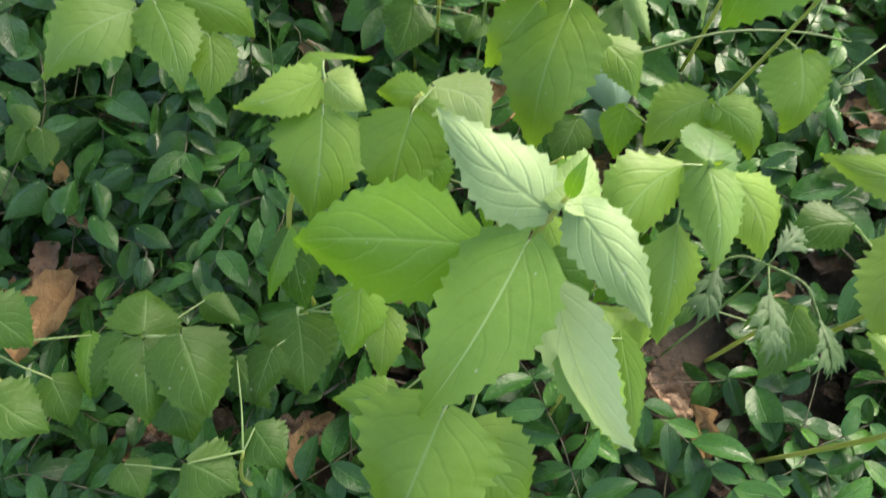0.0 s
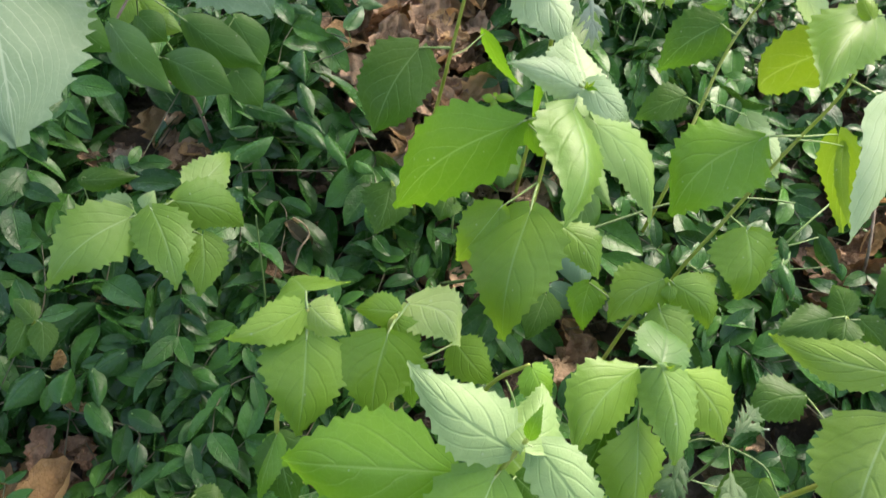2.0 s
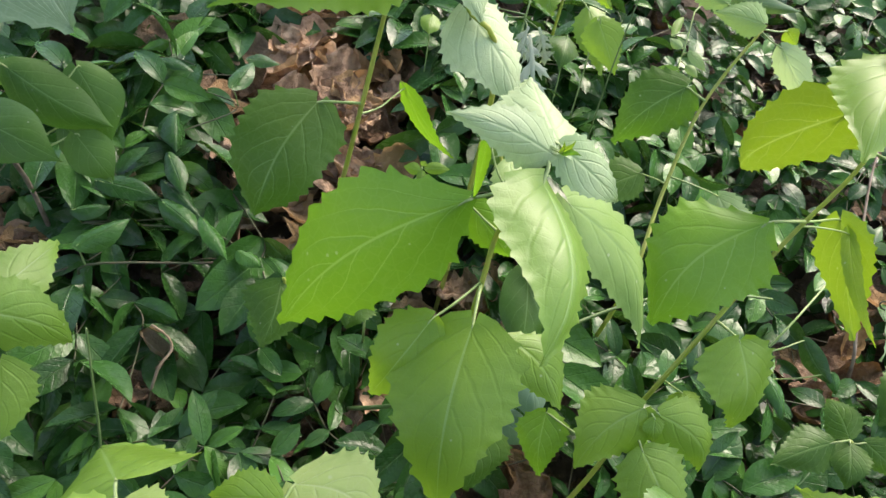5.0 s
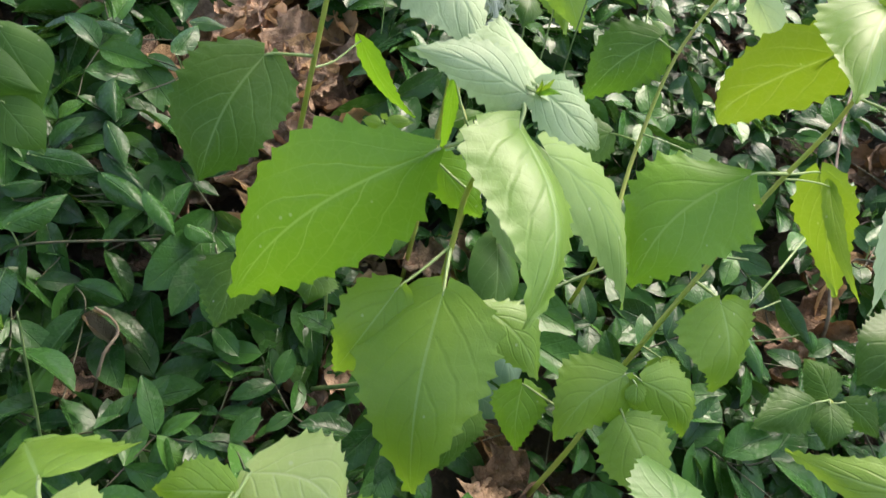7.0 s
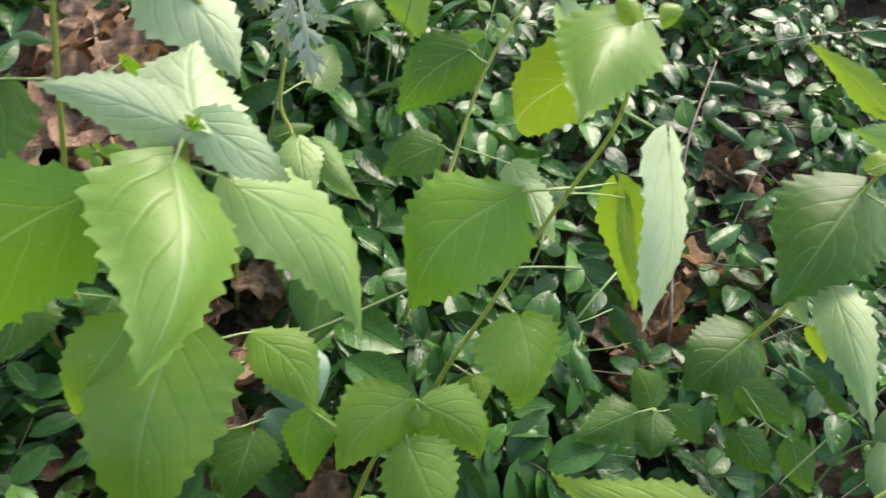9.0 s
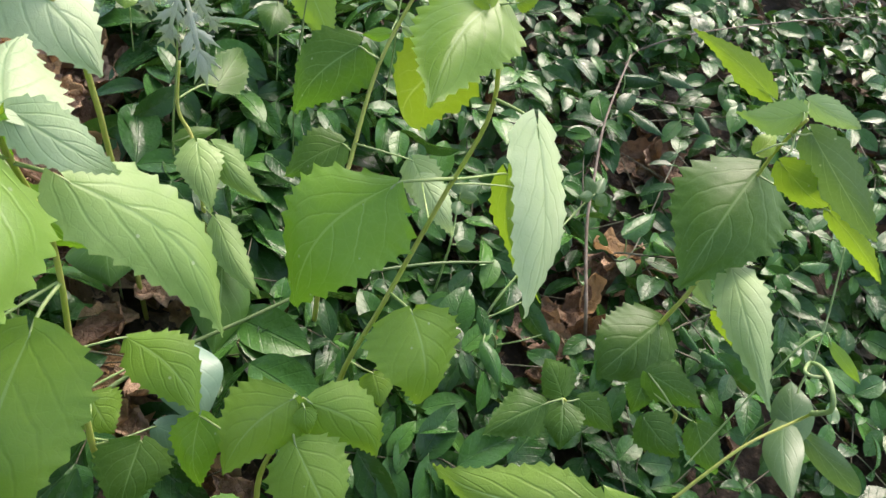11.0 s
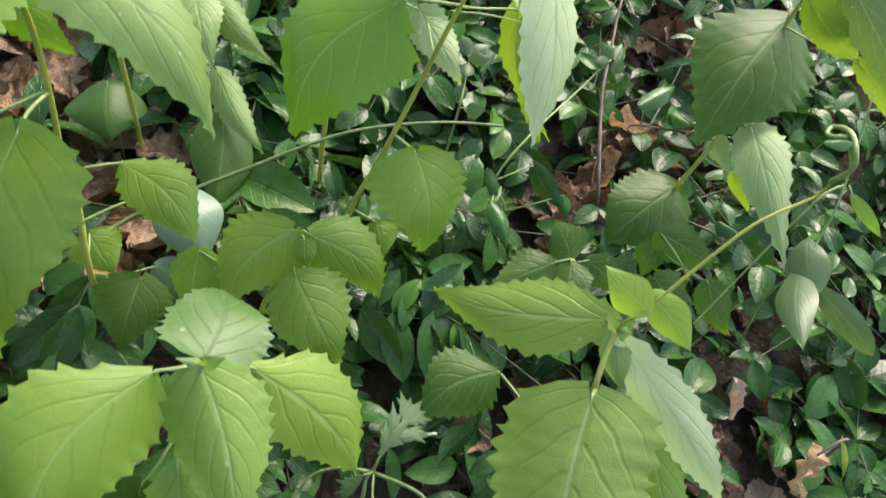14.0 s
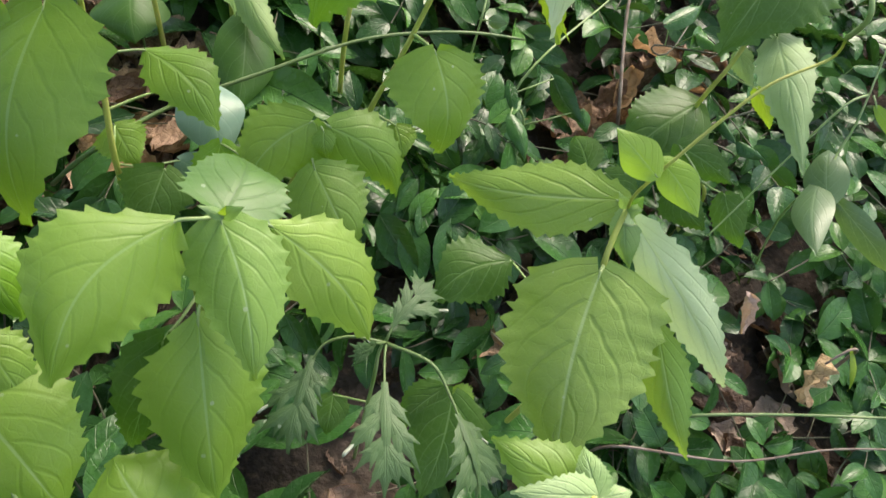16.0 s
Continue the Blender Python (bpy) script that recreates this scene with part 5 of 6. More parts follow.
leaf(p, (0.298, 0.205, 0.951), (0.308, 0.205, 0.952), 0.0073, (-0.113, -0.456, 0.883), node=(0.294, 0.203, 0.949), tone="pale")
p = plant("snakeroot_plant", (0.114, 0.423, 0.713), "snakeroot plant with coarse toothed leaves at the bed's edge", "snakeroot")
stem(p, [(0.106, 0.31, 0.975), (0.09, 0.334, 0.917), (0.114, 0.423, 0.713)], 0.0014, "stem")
leaf(p, (0.108, 0.308, 0.974), (0.121, 0.298, 0.949), 0.0218, (0.32, -0.816, 0.482), tone="yellow")
leaf(p, (0.106, 0.301, 0.937), (0.12, 0.29, 0.912), 0.0214, (0.348, -0.778, 0.522), node=(0.099, 0.321, 0.948), tone="mid")
p = plant("snakeroot_plant", (0.172, 0.322, 0.674), "snakeroot top with bright pale leaves close to the path", "snakeroot")
stem(p, [(0.131, 0.249, 0.872), (0.152, 0.272, 0.84), (0.172, 0.322, 0.674)], 0.0014, "stem")
leaf(p, (0.099, 0.291, 0.921), (0.131, 0.261, 0.890), 0.0480, (0.1, -0.72, 0.68), node=(0.131, 0.249, 0.872), tone="lime", form="broad")
leaf(p, (0.165, 0.252, 0.881), (0.146, 0.276, 0.898), 0.0500, (0.05, -0.62, 0.78), node=(0.131, 0.249, 0.872), tone="lime", form="broad")
p = plant("snakeroot_plant", (0.536, 0.552, 0.826), "snakeroot plant with large dark round leaves and pale top", "snakeroot")
stem(p, [(0.535, 0.47, 1.119), (0.561, 0.51, 1.069), (0.527, 0.491, 0.989), (0.523, 0.504, 0.94), (0.536, 0.552, 0.826)], 0.0014, "stem")
leaf(p, (0.562, 0.513, 1.066), (0.496, 0.474, 0.991), 0.0790, (-0.443, -0.575, 0.688), node=(0.561, 0.509, 1.068), tone="deep", bend=.07)
leaf(p, (0.529, 0.469, 1.09), (0.596, 0.476, 1.058), 0.0211, (-0.029, -0.966, -0.258), node=(0.542, 0.48, 1.106), tone="glow")
leaf(p, (0.552, 0.476, 1.108), (0.618, 0.447, 1.047), 0.0283, (-0.496, -0.859, -0.124), node=(0.542, 0.48, 1.106), tone="dull")
leaf(p, (0.542, 0.481, 1.12), (0.504, 0.496, 1.111), 0.0215, (-0.406, -0.886, 0.225), node=(0.539, 0.475, 1.113), tone="downy", bend=-.1)
leaf(p, (0.538, 0.508, 1.121), (0.497, 0.554, 1.147), 0.0172, (-0.685, -0.712, 0.151), node=(0.544, 0.482, 1.103), tone="glow")
leaf(p, (0.552, 0.489, 1.125), (0.595, 0.479, 1.114), 0.0150, (-0.239, -0.971, -0.021), node=(0.54, 0.477, 1.109), tone="pale")
leaf(p, (0.526, 0.488, 1.088), (0.548, 0.502, 1.097), 0.0138, (-0.055, -0.487, 0.872), node=(0.547, 0.487, 1.097), tone="glow")
leaf(p, (0.596, 0.472, 1.056), (0.641, 0.443, 1.015), 0.0147, (-0.545, -0.839, -0.009), node=(0.559, 0.508, 1.064), tone="glow")
leaf(p, (0.523, 0.505, 0.94), (0.468, 0.489, 0.903), 0.0546, (-0.305, -0.611, 0.73), tone="deep", form="round")
leaf(p, (0.542, 0.481, 1.004), (0.52, 0.388, 0.957), 0.0324, (-0.692, -0.195, 0.696), node=(0.534, 0.495, 1.005), tone="pale")
leaf(p, (0.549, 0.483, 0.966), (0.566, 0.472, 0.941), 0.0141, (-0.498, -0.866, 0.048), node=(0.525, 0.496, 0.972), tone="glow")
leaf(p, (0.536, 0.503, 0.985), (0.545, 0.483, 0.966), 0.0143, (-0.661, -0.656, 0.365), node=(0.526, 0.493, 0.983), tone="pale")
p = plant("snakeroot_plant", (0.21, 0.697, 0.851), "slim snakeroot plant with small hanging toothed leaves", "snakeroot")
stem(p, [(0.18, 0.69, 1.048), (0.18, 0.686, 1.013), (0.191, 0.682, 0.99), (0.199, 0.658, 0.947), (0.21, 0.697, 0.851)], 0.0014, "stem")
leaf(p, (0.193, 0.667, 0.995), (0.203, 0.63, 0.957), 0.0301, (-0.129, -0.724, 0.677), node=(0.192, 0.68, 0.987), tone="downy")
leaf(p, (0.205, 0.665, 0.995), (0.244, 0.646, 0.958), 0.0226, (-0.099, -0.924, 0.37), node=(0.192, 0.679, 0.985), tone="downy")
leaf(p, (0.206, 0.612, 0.96), (0.235, 0.575, 0.919), 0.0212, (-0.178, -0.789, 0.589), node=(0.199, 0.658, 0.947), tone="downy")
leaf(p, (0.179, 0.682, 0.989), (0.21, 0.704, 0.992), 0.0128, (0.491, -0.751, 0.442), node=(0.189, 0.683, 0.994), tone="deep")
leaf(p, (0.264, 0.812, 1.07), (0.255, 0.785, 1.046), 0.0299, (-0.05, -0.663, 0.747), node=(0.274, 0.832, 0.932), tone="deep")
leaf(p, (0.287, 0.806, 1.092), (0.309, 0.782, 1.051), 0.0351, (-0.3, -0.885, 0.356), node=(0.297, 0.826, 0.932), tone="mid")
leaf(p, (0.21, 0.734, 1.017), (0.235, 0.805, 1.03), 0.0337, (0.311, -0.281, 0.908), node=(0.18, 0.687, 1.021), tone="deep")
p = plant("snakeroot_plant", (0.295, 0.949, 0.978), "small snakeroot sprig with hanging leaves under the bank top", "snakeroot")
stem(p, [(0.273, 0.89, 1.118), (0.283, 0.906, 1.082), (0.295, 0.949, 0.978)], 0.0014, "stem")
leaf(p, (0.255, 0.905, 1.112), (0.259, 0.855, 1.078), 0.0480, (-0.427, -0.526, 0.735), node=(0.275, 0.892, 1.112), tone="mid")
leaf(p, (0.293, 0.851, 1.092), (0.305, 0.802, 1.043), 0.0364, (-0.452, -0.684, 0.573), node=(0.276, 0.895, 1.107), tone="mid")
leaf(p, (0.292, 0.915, 1.121), (0.331, 0.887, 1.091), 0.0292, (-0.421, -0.872, 0.25), node=(0.276, 0.894, 1.107), tone="mid")
leaf(p, (0.141, 0.86, 1.057), (0.138, 0.842, 1.043), 0.0191, (-0.107, -0.571, 0.814), node=(0.151, 0.88, 0.938), tone="mid", form="round")
p = plant("snakeroot_plant", (0.041, 0.629, 0.798), "single dark toothed leaf sprig beside the vines", "snakeroot")
stem(p, [(0.025, 0.578, 0.921), (0.029, 0.585, 0.903), (0.041, 0.629, 0.798)], 0.0014, "stem")
leaf(p, (0.024, 0.578, 0.916), (0.015, 0.547, 0.883), 0.0437, (0.002, -0.715, 0.699), tone="deep")
leaf(p, (0.076, 0.564, 0.921), (0.071, 0.55, 0.903), 0.0306, (-0.096, -0.772, 0.628), node=(0.026, 0.58, 0.915), tone="deep")
p = plant("elm_branch_added_crown", (-1.05, 0.45, 0.60), "elm branch with large coarse-veined leaves, one scorched brown, and an unseen crown added for shade", "elm sapling")
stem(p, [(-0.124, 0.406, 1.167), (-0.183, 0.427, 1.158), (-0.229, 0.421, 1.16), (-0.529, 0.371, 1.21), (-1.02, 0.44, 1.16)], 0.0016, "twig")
elm_shade_crown(p)
leaf(p, (-0.229, 0.43, 1.142), (-0.17, 0.333, 1.072), 0.0859, (0.255, -0.462, 0.85), node=(-0.227, 0.422, 1.16), tone="elm", form="elm")
leaf(p, (-0.132, 0.479, 1.166), (-0.059, 0.413, 1.123), 0.0724, (-0.22, -0.693, 0.687), node=(-0.153, 0.417, 1.162), tone="scorched", form="elm")
leaf(p, (-0.102, 0.427, 1.179), (-0.178, 0.433, 1.139), 0.0330, (-0.099, -0.994, 0.054), node=(-0.124, 0.406, 1.167), tone="elm", form="elm")
leaf(p, (-0.089, 0.438, 1.186), (-0.015, 0.456, 1.17), 0.0373, (0.282, -0.936, 0.21), node=(-0.124, 0.406, 1.167), tone="elm", form="elm")
leaf(p, (-0.221, 0.471, 1.118), (-0.177, 0.438, 1.086), 0.0353, (0.047, -0.659, 0.751), node=(-0.213, 0.423, 1.159), tone="elm", form="elm")
p = plant("lobed_seedling", (-0.205, 0.79, 0.86), "pale green seedling with small blunt lobed leaves among honeysuckle", "seedling")
stem(p, [(-0.24, 0.715, 1.02), (-0.226, 0.722, 0.99), (-0.21, 0.76, 0.93), (-0.205, 0.79, 0.86)], 0.0009, "stem")
leaf(p, (-0.229, 0.721, 1.004), (-0.205, 0.708, 0.978), 0.031, (0.1, -0.85, 0.5), node=(-0.226, 0.722, 0.99), tone="mid", form="round")
leaf(p, (-0.236, 0.714, 1.006), (-0.247, 0.7, 0.982), 0.027, (-0.1, -0.85, 0.5), node=(-0.232, 0.719, 1.0), tone="mid", form="round")
leaf(p, (-0.222, 0.712, 0.992), (-0.19, 0.713, 0.981), 0.022, (0.2, -0.8, 0.5), node=(-0.224, 0.724, 0.985), tone="fresh", form="round")
leaf(p, (-0.243, 0.717, 1.022), (-0.226, 0.726, 1.03), 0.018, (0.0, -0.8, 0.6), node=(-0.24, 0.715, 1.02), tone="fresh", form="round")
leaf(p, (-0.244, 0.712, 1.02), (-0.264, 0.71, 1.03), 0.018, (0.0, -0.8, 0.6), node=(-0.24, 0.715, 1.02), tone="fresh", form="round")
p = plant("honeysuckle_shoot", (-0.159, 0.721, 0.815), "smooth dull green honeysuckle shoot on a thin brown twig", "honeysuckle")
stem(p, [(-0.203, 0.668, 1.055), (-0.224, 0.613, 1.005), (-0.206, 0.626, 0.969), (-0.174, 0.669, 0.938), (-0.159, 0.721, 0.815)], 0.0014, "twig")
leaf(p, (-0.222, 0.617, 1.019), (-0.155, 0.55, 0.996), 0.0344, (-0.26, -0.528, 0.809), node=(-0.221, 0.622, 1.013), tone="sleek", form="smooth")
leaf(p, (-0.167, 0.584, 1.01), (-0.106, 0.551, 1.003), 0.0386, (-0.319, -0.735, 0.599), node=(-0.219, 0.616, 0.995), tone="sleek", form="smooth")
leaf(p, (-0.143, 0.679, 0.968), (-0.103, 0.652, 0.939), 0.0317, (-0.046, -0.774, 0.632), node=(-0.174, 0.669, 0.938), tone="sleek", form="smooth")
leaf(p, (-0.171, 0.662, 1.012), (-0.105, 0.665, 0.978), 0.0389, (0.247, -0.893, 0.377), node=(-0.209, 0.651, 1.04), tone="sleek", form="smooth")
leaf(p, (-0.252, 0.578, 1.052), (-0.214, 0.59, 1.007), 0.0396, (0.513, -0.83, 0.216), node=(-0.224, 0.613, 1.005), tone="sleek", form="smooth")
leaf(p, (-0.224, 0.694, 0.998), (-0.198, 0.691, 0.978), 0.0335, (0.231, -0.874, 0.427), node=(-0.209, 0.651, 1.04), tone="sleek", form="smooth")
leaf(p, (-0.136, 0.692, 1.009), (-0.109, 0.677, 0.961), 0.0417, (0.221, -0.888, 0.404), node=(-0.174, 0.669, 0.938), tone="sleek", form="smooth")
leaf(p, (-0.129, 0.658, 0.972), (-0.103, 0.655, 0.94), 0.0336, (0.303, -0.888, 0.344), node=(-0.174, 0.668, 0.939), tone="sleek", form="smooth")
p = plant("bean_vine", (0.371, 0.385, 0.727), "thin climbing bean vine with two pale leaflets and a curled tendril", "bean vine")
stem(p, [(0.361, 0.268, 1.083), (0.366, 0.274, 1.074), (0.350, 0.275, 1.064), (0.339, 0.276, 1.050), (0.326, 0.28, 1.024), (0.334, 0.296, 1.003), (0.343, 0.306, 0.985), (0.337, 0.299, 0.96), (0.347, 0.299, 0.92), (0.371, 0.385, 0.727)], 0.0006, "stem", STEM)
leaf(p, (0.322, 0.275, 1.028), (0.308, 0.286, 1.039), 0.0137, (-0.389, -0.855, 0.343), node=(0.326, 0.28, 1.024), tone="lime", form="smooth")
leaf(p, (0.328, 0.282, 1.029), (0.339, 0.266, 1.017), 0.0134, (-0.561, -0.694, 0.451), node=(0.327, 0.28, 1.024), tone="lime", form="smooth")
p = plant("bean_vine", (0.607, 0.452, 0.809), "slender bean vine with dull green three-part leaves and thin pods", "bean vine")
stem(p, [(0.558, 0.423, 1.056), (0.556, 0.411, 1.02), (0.552, 0.401, 0.988), (0.547, 0.397, 0.97), (0.54, 0.391, 0.953), (0.560, 0.42, 0.90), (0.607, 0.452, 0.809)], 0.0007, "stem")
stem(p, [(0.487, 0.4, 0.902), (0.498, 0.402, 0.919), (0.523, 0.405, 0.963), (0.539, 0.404, 0.996), (0.554, 0.406, 1.003)], 0.0006, "stem")
leaf(p, (0.533, 0.374, 0.948), (0.55, 0.406, 0.965), 0.0248, (-0.61, -0.101, 0.786), node=(0.54, 0.391, 0.953), tone="dull", form="smooth")
leaf(p, (0.532, 0.385, 0.952), (0.501, 0.336, 0.937), 0.0226, (-0.517, 0.057, 0.854), node=(0.54, 0.391, 0.953), tone="dull", form="smooth")
leaf(p, (0.541, 0.374, 0.948), (0.6, 0.357, 0.904), 0.0172, (-0.242, -0.969, 0.047), node=(0.54, 0.391, 0.953), tone="dull", form="smooth")
leaf(p, (0.562, 0.402, 0.997), (0.578, 0.383, 0.98), 0.0084, (-0.638, -0.742, 0.205), node=(0.561, 0.408, 1.002), tone="mid", form="smooth")
p = plant("vine_sprig", (0.412, 0.588, 0.827), "trailing vine sprig with tiny smooth oval leaflets", "vine sprig")
stem(p, [(0.508, 0.614, 0.994), (0.485, 0.605, 0.975), (0.4, 0.544, 0.931), (0.412, 0.588, 0.827)], 0.0008, "stem")
leaf(p, (0.507, 0.616, 0.994), (0.506, 0.633, 1.002), 0.0104, (-0.706, -0.35, 0.616), tone="dull", form="smooth")
leaf(p, (0.511, 0.616, 0.995), (0.523, 0.629, 1.003), 0.0104, (-0.11, -0.419, 0.901), tone="dull", form="smooth")
leaf(p, (0.505, 0.613, 0.993), (0.491, 0.613, 0.991), 0.0102, (-0.033, -0.893, 0.45), tone="dull", form="smooth")
leaf(p, (0.51, 0.612, 0.993), (0.515, 0.601, 0.989), 0.0112, (-0.721, -0.539, 0.435), tone="dull", form="smooth")
p = plant("vine_sprig", (0.392, 0.64, 0.848), "trailing vine sprig with small paired oval leaflets", "vine sprig")
stem(p, [(0.391, 0.625, 0.984), (0.389, 0.619, 0.969), (0.381, 0.601, 0.944), (0.392, 0.64, 0.848)], 0.0008, "stem")
leaf(p, (0.391, 0.626, 0.984), (0.389, 0.644, 0.992), 0.0108, (-0.536, -0.379, 0.754), tone="dull", form="smooth")
leaf(p, (0.393, 0.625, 0.984), (0.408, 0.634, 0.99), 0.0108, (0.141, -0.691, 0.709), tone="dull", form="smooth")
leaf(p, (0.391, 0.622, 0.983), (0.405, 0.618, 0.983), 0.0107, (-0.243, -0.903, 0.355), tone="dull", form="smooth")
leaf(p, (0.389, 0.621, 0.978), (0.385, 0.61, 0.971), 0.0123, (-0.28, -0.494, 0.823), tone="dull", form="smooth")
leaf(p, (0.384, 0.604, 0.957), (0.383, 0.619, 0.963), 0.0106, (-0.507, -0.385, 0.771), node=(0.384, 0.608, 0.954), tone="dull", form="smooth")
leaf(p, (0.386, 0.596, 0.953), (0.4, 0.593, 0.953), 0.0105, (-0.245, -0.876, 0.415), node=(0.382, 0.604, 0.949), tone="dull", form="smooth")
p = plant("lance_leaved_shoot", (0.379, 0.828, 0.932), "small shoot with narrow smooth pointed leaves", "shoot")
stem(p, [(0.37, 0.792, 1.119), (0.361, 0.769, 1.085), (0.366, 0.78, 1.046), (0.379, 0.828, 0.932)], 0.0008, "stem")
leaf(p, (0.35, 0.747, 1.074), (0.327, 0.753, 1.068), 0.0116, (-0.294, -0.911, 0.29), node=(0.361, 0.77, 1.081), tone="yellow", form="smooth")
leaf(p, (0.364, 0.763, 1.088), (0.378, 0.747, 1.077), 0.0099, (-0.575, -0.747, 0.334), node=(0.361, 0.769, 1.085), tone="pale", form="smooth")
leaf(p, (0.358, 0.77, 1.09), (0.349, 0.78, 1.094), 0.0088, (-0.657, -0.683, 0.319), node=(0.362, 0.771, 1.088), tone="pale", form="smooth")
leaf(p, (0.365, 0.761, 1.076), (0.376, 0.754, 1.069), 0.0082, (-0.412, -0.883, 0.225), node=(0.361, 0.771, 1.079), tone="pale", form="smooth")
leaf(p, (0.408, 0.863, 1.134), (0.532, 0.87, 1.131), 0.0193, (0.056, -0.985, 0.161), node=(0.37, 0.792, 1.119), tone="dull", form="smooth")
leaf(p, (0.358, 0.792, 1.095), (0.375, 0.817, 1.109), 0.0085, (-0.052, -0.449, 0.892), node=(0.365, 0.78, 1.101), tone="mid", form="smooth")
p = plant("mugwort_plant", (0.275, 0.382, 0.714), "silvery mugwort plant with deeply cut feathery leaves", "mugwort")
stem(p, [(0.251, 0.304, 0.923), (0.250, 0.307, 0.912), (0.253, 0.315, 0.88), (0.275, 0.382, 0.714)], 0.0008, "stem")
feather(p, (0.253, 0.306, 0.929), (0.276, 0.327, 0.936), 0.030, (-0.25, -0.6, 0.75), node=(0.251, 0.304, 0.922))
feather(p, (0.247, 0.285, 0.919), (0.242, 0.244, 0.900), 0.038, (-0.1, -0.45, 0.88), node=[(0.249, 0.296, 0.921), (0.251, 0.303, 0.922)])
feather(p, (0.274, 0.268, 0.917), (0.279, 0.238, 0.900), 0.034, (0.25, -0.5, 0.82), node=[(0.272, 0.274, 0.920), (0.266, 0.287, 0.926), (0.251, 0.303, 0.922)])
feather(p, (0.221, 0.304, 0.916), (0.208, 0.272, 0.896), 0.034, (-0.35, -0.55, 0.75), node=[(0.226, 0.306, 0.921), (0.237, 0.306, 0.924), (0.251, 0.304, 0.921)])
feather(p, (0.246, 0.300, 0.926), (0.233, 0.291, 0.928), 0.014, (-0.1, -0.9, 0.3), node=(0.251, 0.304, 0.922))
p = plant("mugwort_plant", (0.189, 0.754, 0.874), "silvery mugwort plant with hanging feathery leaves", "mugwort")
stem(p, [(0.178, 0.679, 1.12), (0.178, 0.683, 1.044), (0.178, 0.715, 0.97), (0.189, 0.754, 0.874)], 0.0008, "stem")
feather(p, (0.163, 0.676, 1.106), (0.157, 0.687, 1.077), 0.0211, (-0.173, -0.936, -0.307), node=(0.178, 0.68, 1.106), tone="hoary")
feather(p, (0.178, 0.666, 1.103), (0.17, 0.669, 1.059), 0.0267, (-0.11, -0.993, -0.044), node=(0.178, 0.68, 1.104), tone="hoary")
feather(p, (0.183, 0.674, 1.096), (0.199, 0.661, 1.037), 0.0333, (-0.058, -0.98, 0.189), node=(0.178, 0.68, 1.096), tone="hoary")
feather(p, (0.186, 0.666, 1.104), (0.206, 0.686, 1.071), 0.0235, (0.295, -0.887, -0.356), node=(0.178, 0.68, 1.105), tone="hoary")
feather(p, (0.158, 0.684, 1.109), (0.148, 0.688, 1.087), 0.0191, (-0.188, -0.974, -0.123), node=(0.178, 0.68, 1.108), tone="hoary")
feather(p, (0.275, 0.709, 1.18), (0.293, 0.681, 1.147), 0.0170, (-0.524, -0.767, 0.371), node=(0.285, 0.729, 0.886), tone="hoary")
p = plant("snakeroot_plant", (0.313, 0.379, 0.718), "small dark snakeroot seedling beneath a mugwort plant", "snakeroot")
stem(p, [(0.287, 0.306, 0.885), (0.298, 0.323, 0.85), (0.313, 0.379, 0.718)], 0.0014, "stem")
leaf(p, (0.289, 0.303, 0.884), (0.273, 0.274, 0.847), 0.0370, (-0.367, -0.658, 0.658), tone="deep")
leaf(p, (0.284, 0.306, 0.885), (0.266, 0.305, 0.859), 0.0189, (-0.585, -0.664, 0.466), tone="deep")
leaf(p, (0.289, 0.305, 0.885), (0.301, 0.298, 0.872), 0.0162, (-0.036, -0.876, 0.481), tone="mid")
leaf(p, (0.243, 0.343, 0.841), (0.239, 0.331, 0.824), 0.0179, (-0.226, -0.77, 0.596), node=(0.299, 0.327, 0.841), tone="deep")
p = plant("vine_sprig", (0.099, 0.612, 0.798), "tiny sprig of rounded pale green leaves among the stems", "vine sprig")
stem(p, [(0.081, 0.466, 1.068), (0.08, 0.479, 1.049), (0.075, 0.527, 0.993), (0.099, 0.612, 0.798)], 0.0008, "stem")
leaf(p, (0.08, 0.465, 1.067), (0.072, 0.467, 1.067), 0.0061, (-0.183, -0.876, 0.446), tone="mid", form="smooth")
leaf(p, (0.081, 0.466, 1.069), (0.082, 0.466, 1.072), 0.0038, (-0.105, -0.994, -0.04), tone="fresh", form="smooth")
leaf(p, (0.083, 0.466, 1.068), (0.095, 0.466, 1.069), 0.0062, (-0.016, -0.909, 0.417), tone="mid", form="smooth")
leaf(p, (0.081, 0.464, 1.067), (0.082, 0.461, 1.061), 0.0052, (0.127, -0.847, 0.517), tone="mid", form="smooth")
p = plant("snakeroot_plant", (-0.248, 0.504, 0.704), "small dim green seedling with lobed leaves among vines", "snakeroot")
stem(p, [(-0.256, 0.463, 0.822), (-0.259, 0.465, 0.8), (-0.248, 0.504, 0.704)], 0.0014, "stem")
leaf(p, (-0.262, 0.463, 0.821), (-0.272, 0.439, 0.797), 0.0222, (0.355, -0.726, 0.589), node=(-0.256, 0.463, 0.82), tone="deep")
leaf(p, (-0.25, 0.46, 0.821), (-0.245, 0.438, 0.8), 0.0213, (0.347, -0.584, 0.733), node=(-0.256, 0.463, 0.822), tone="deep")
leaf(p, (-0.257, 0.462, 0.823), (-0.279, 0.48, 0.827), 0.0187, (-0.138, -0.338, 0.931), tone="deep")
p = plant("vine_shoot", (0.418, 0.57, 0.819), "glossy dark vine shoot with hanging pointed leaves", "vine shoot")
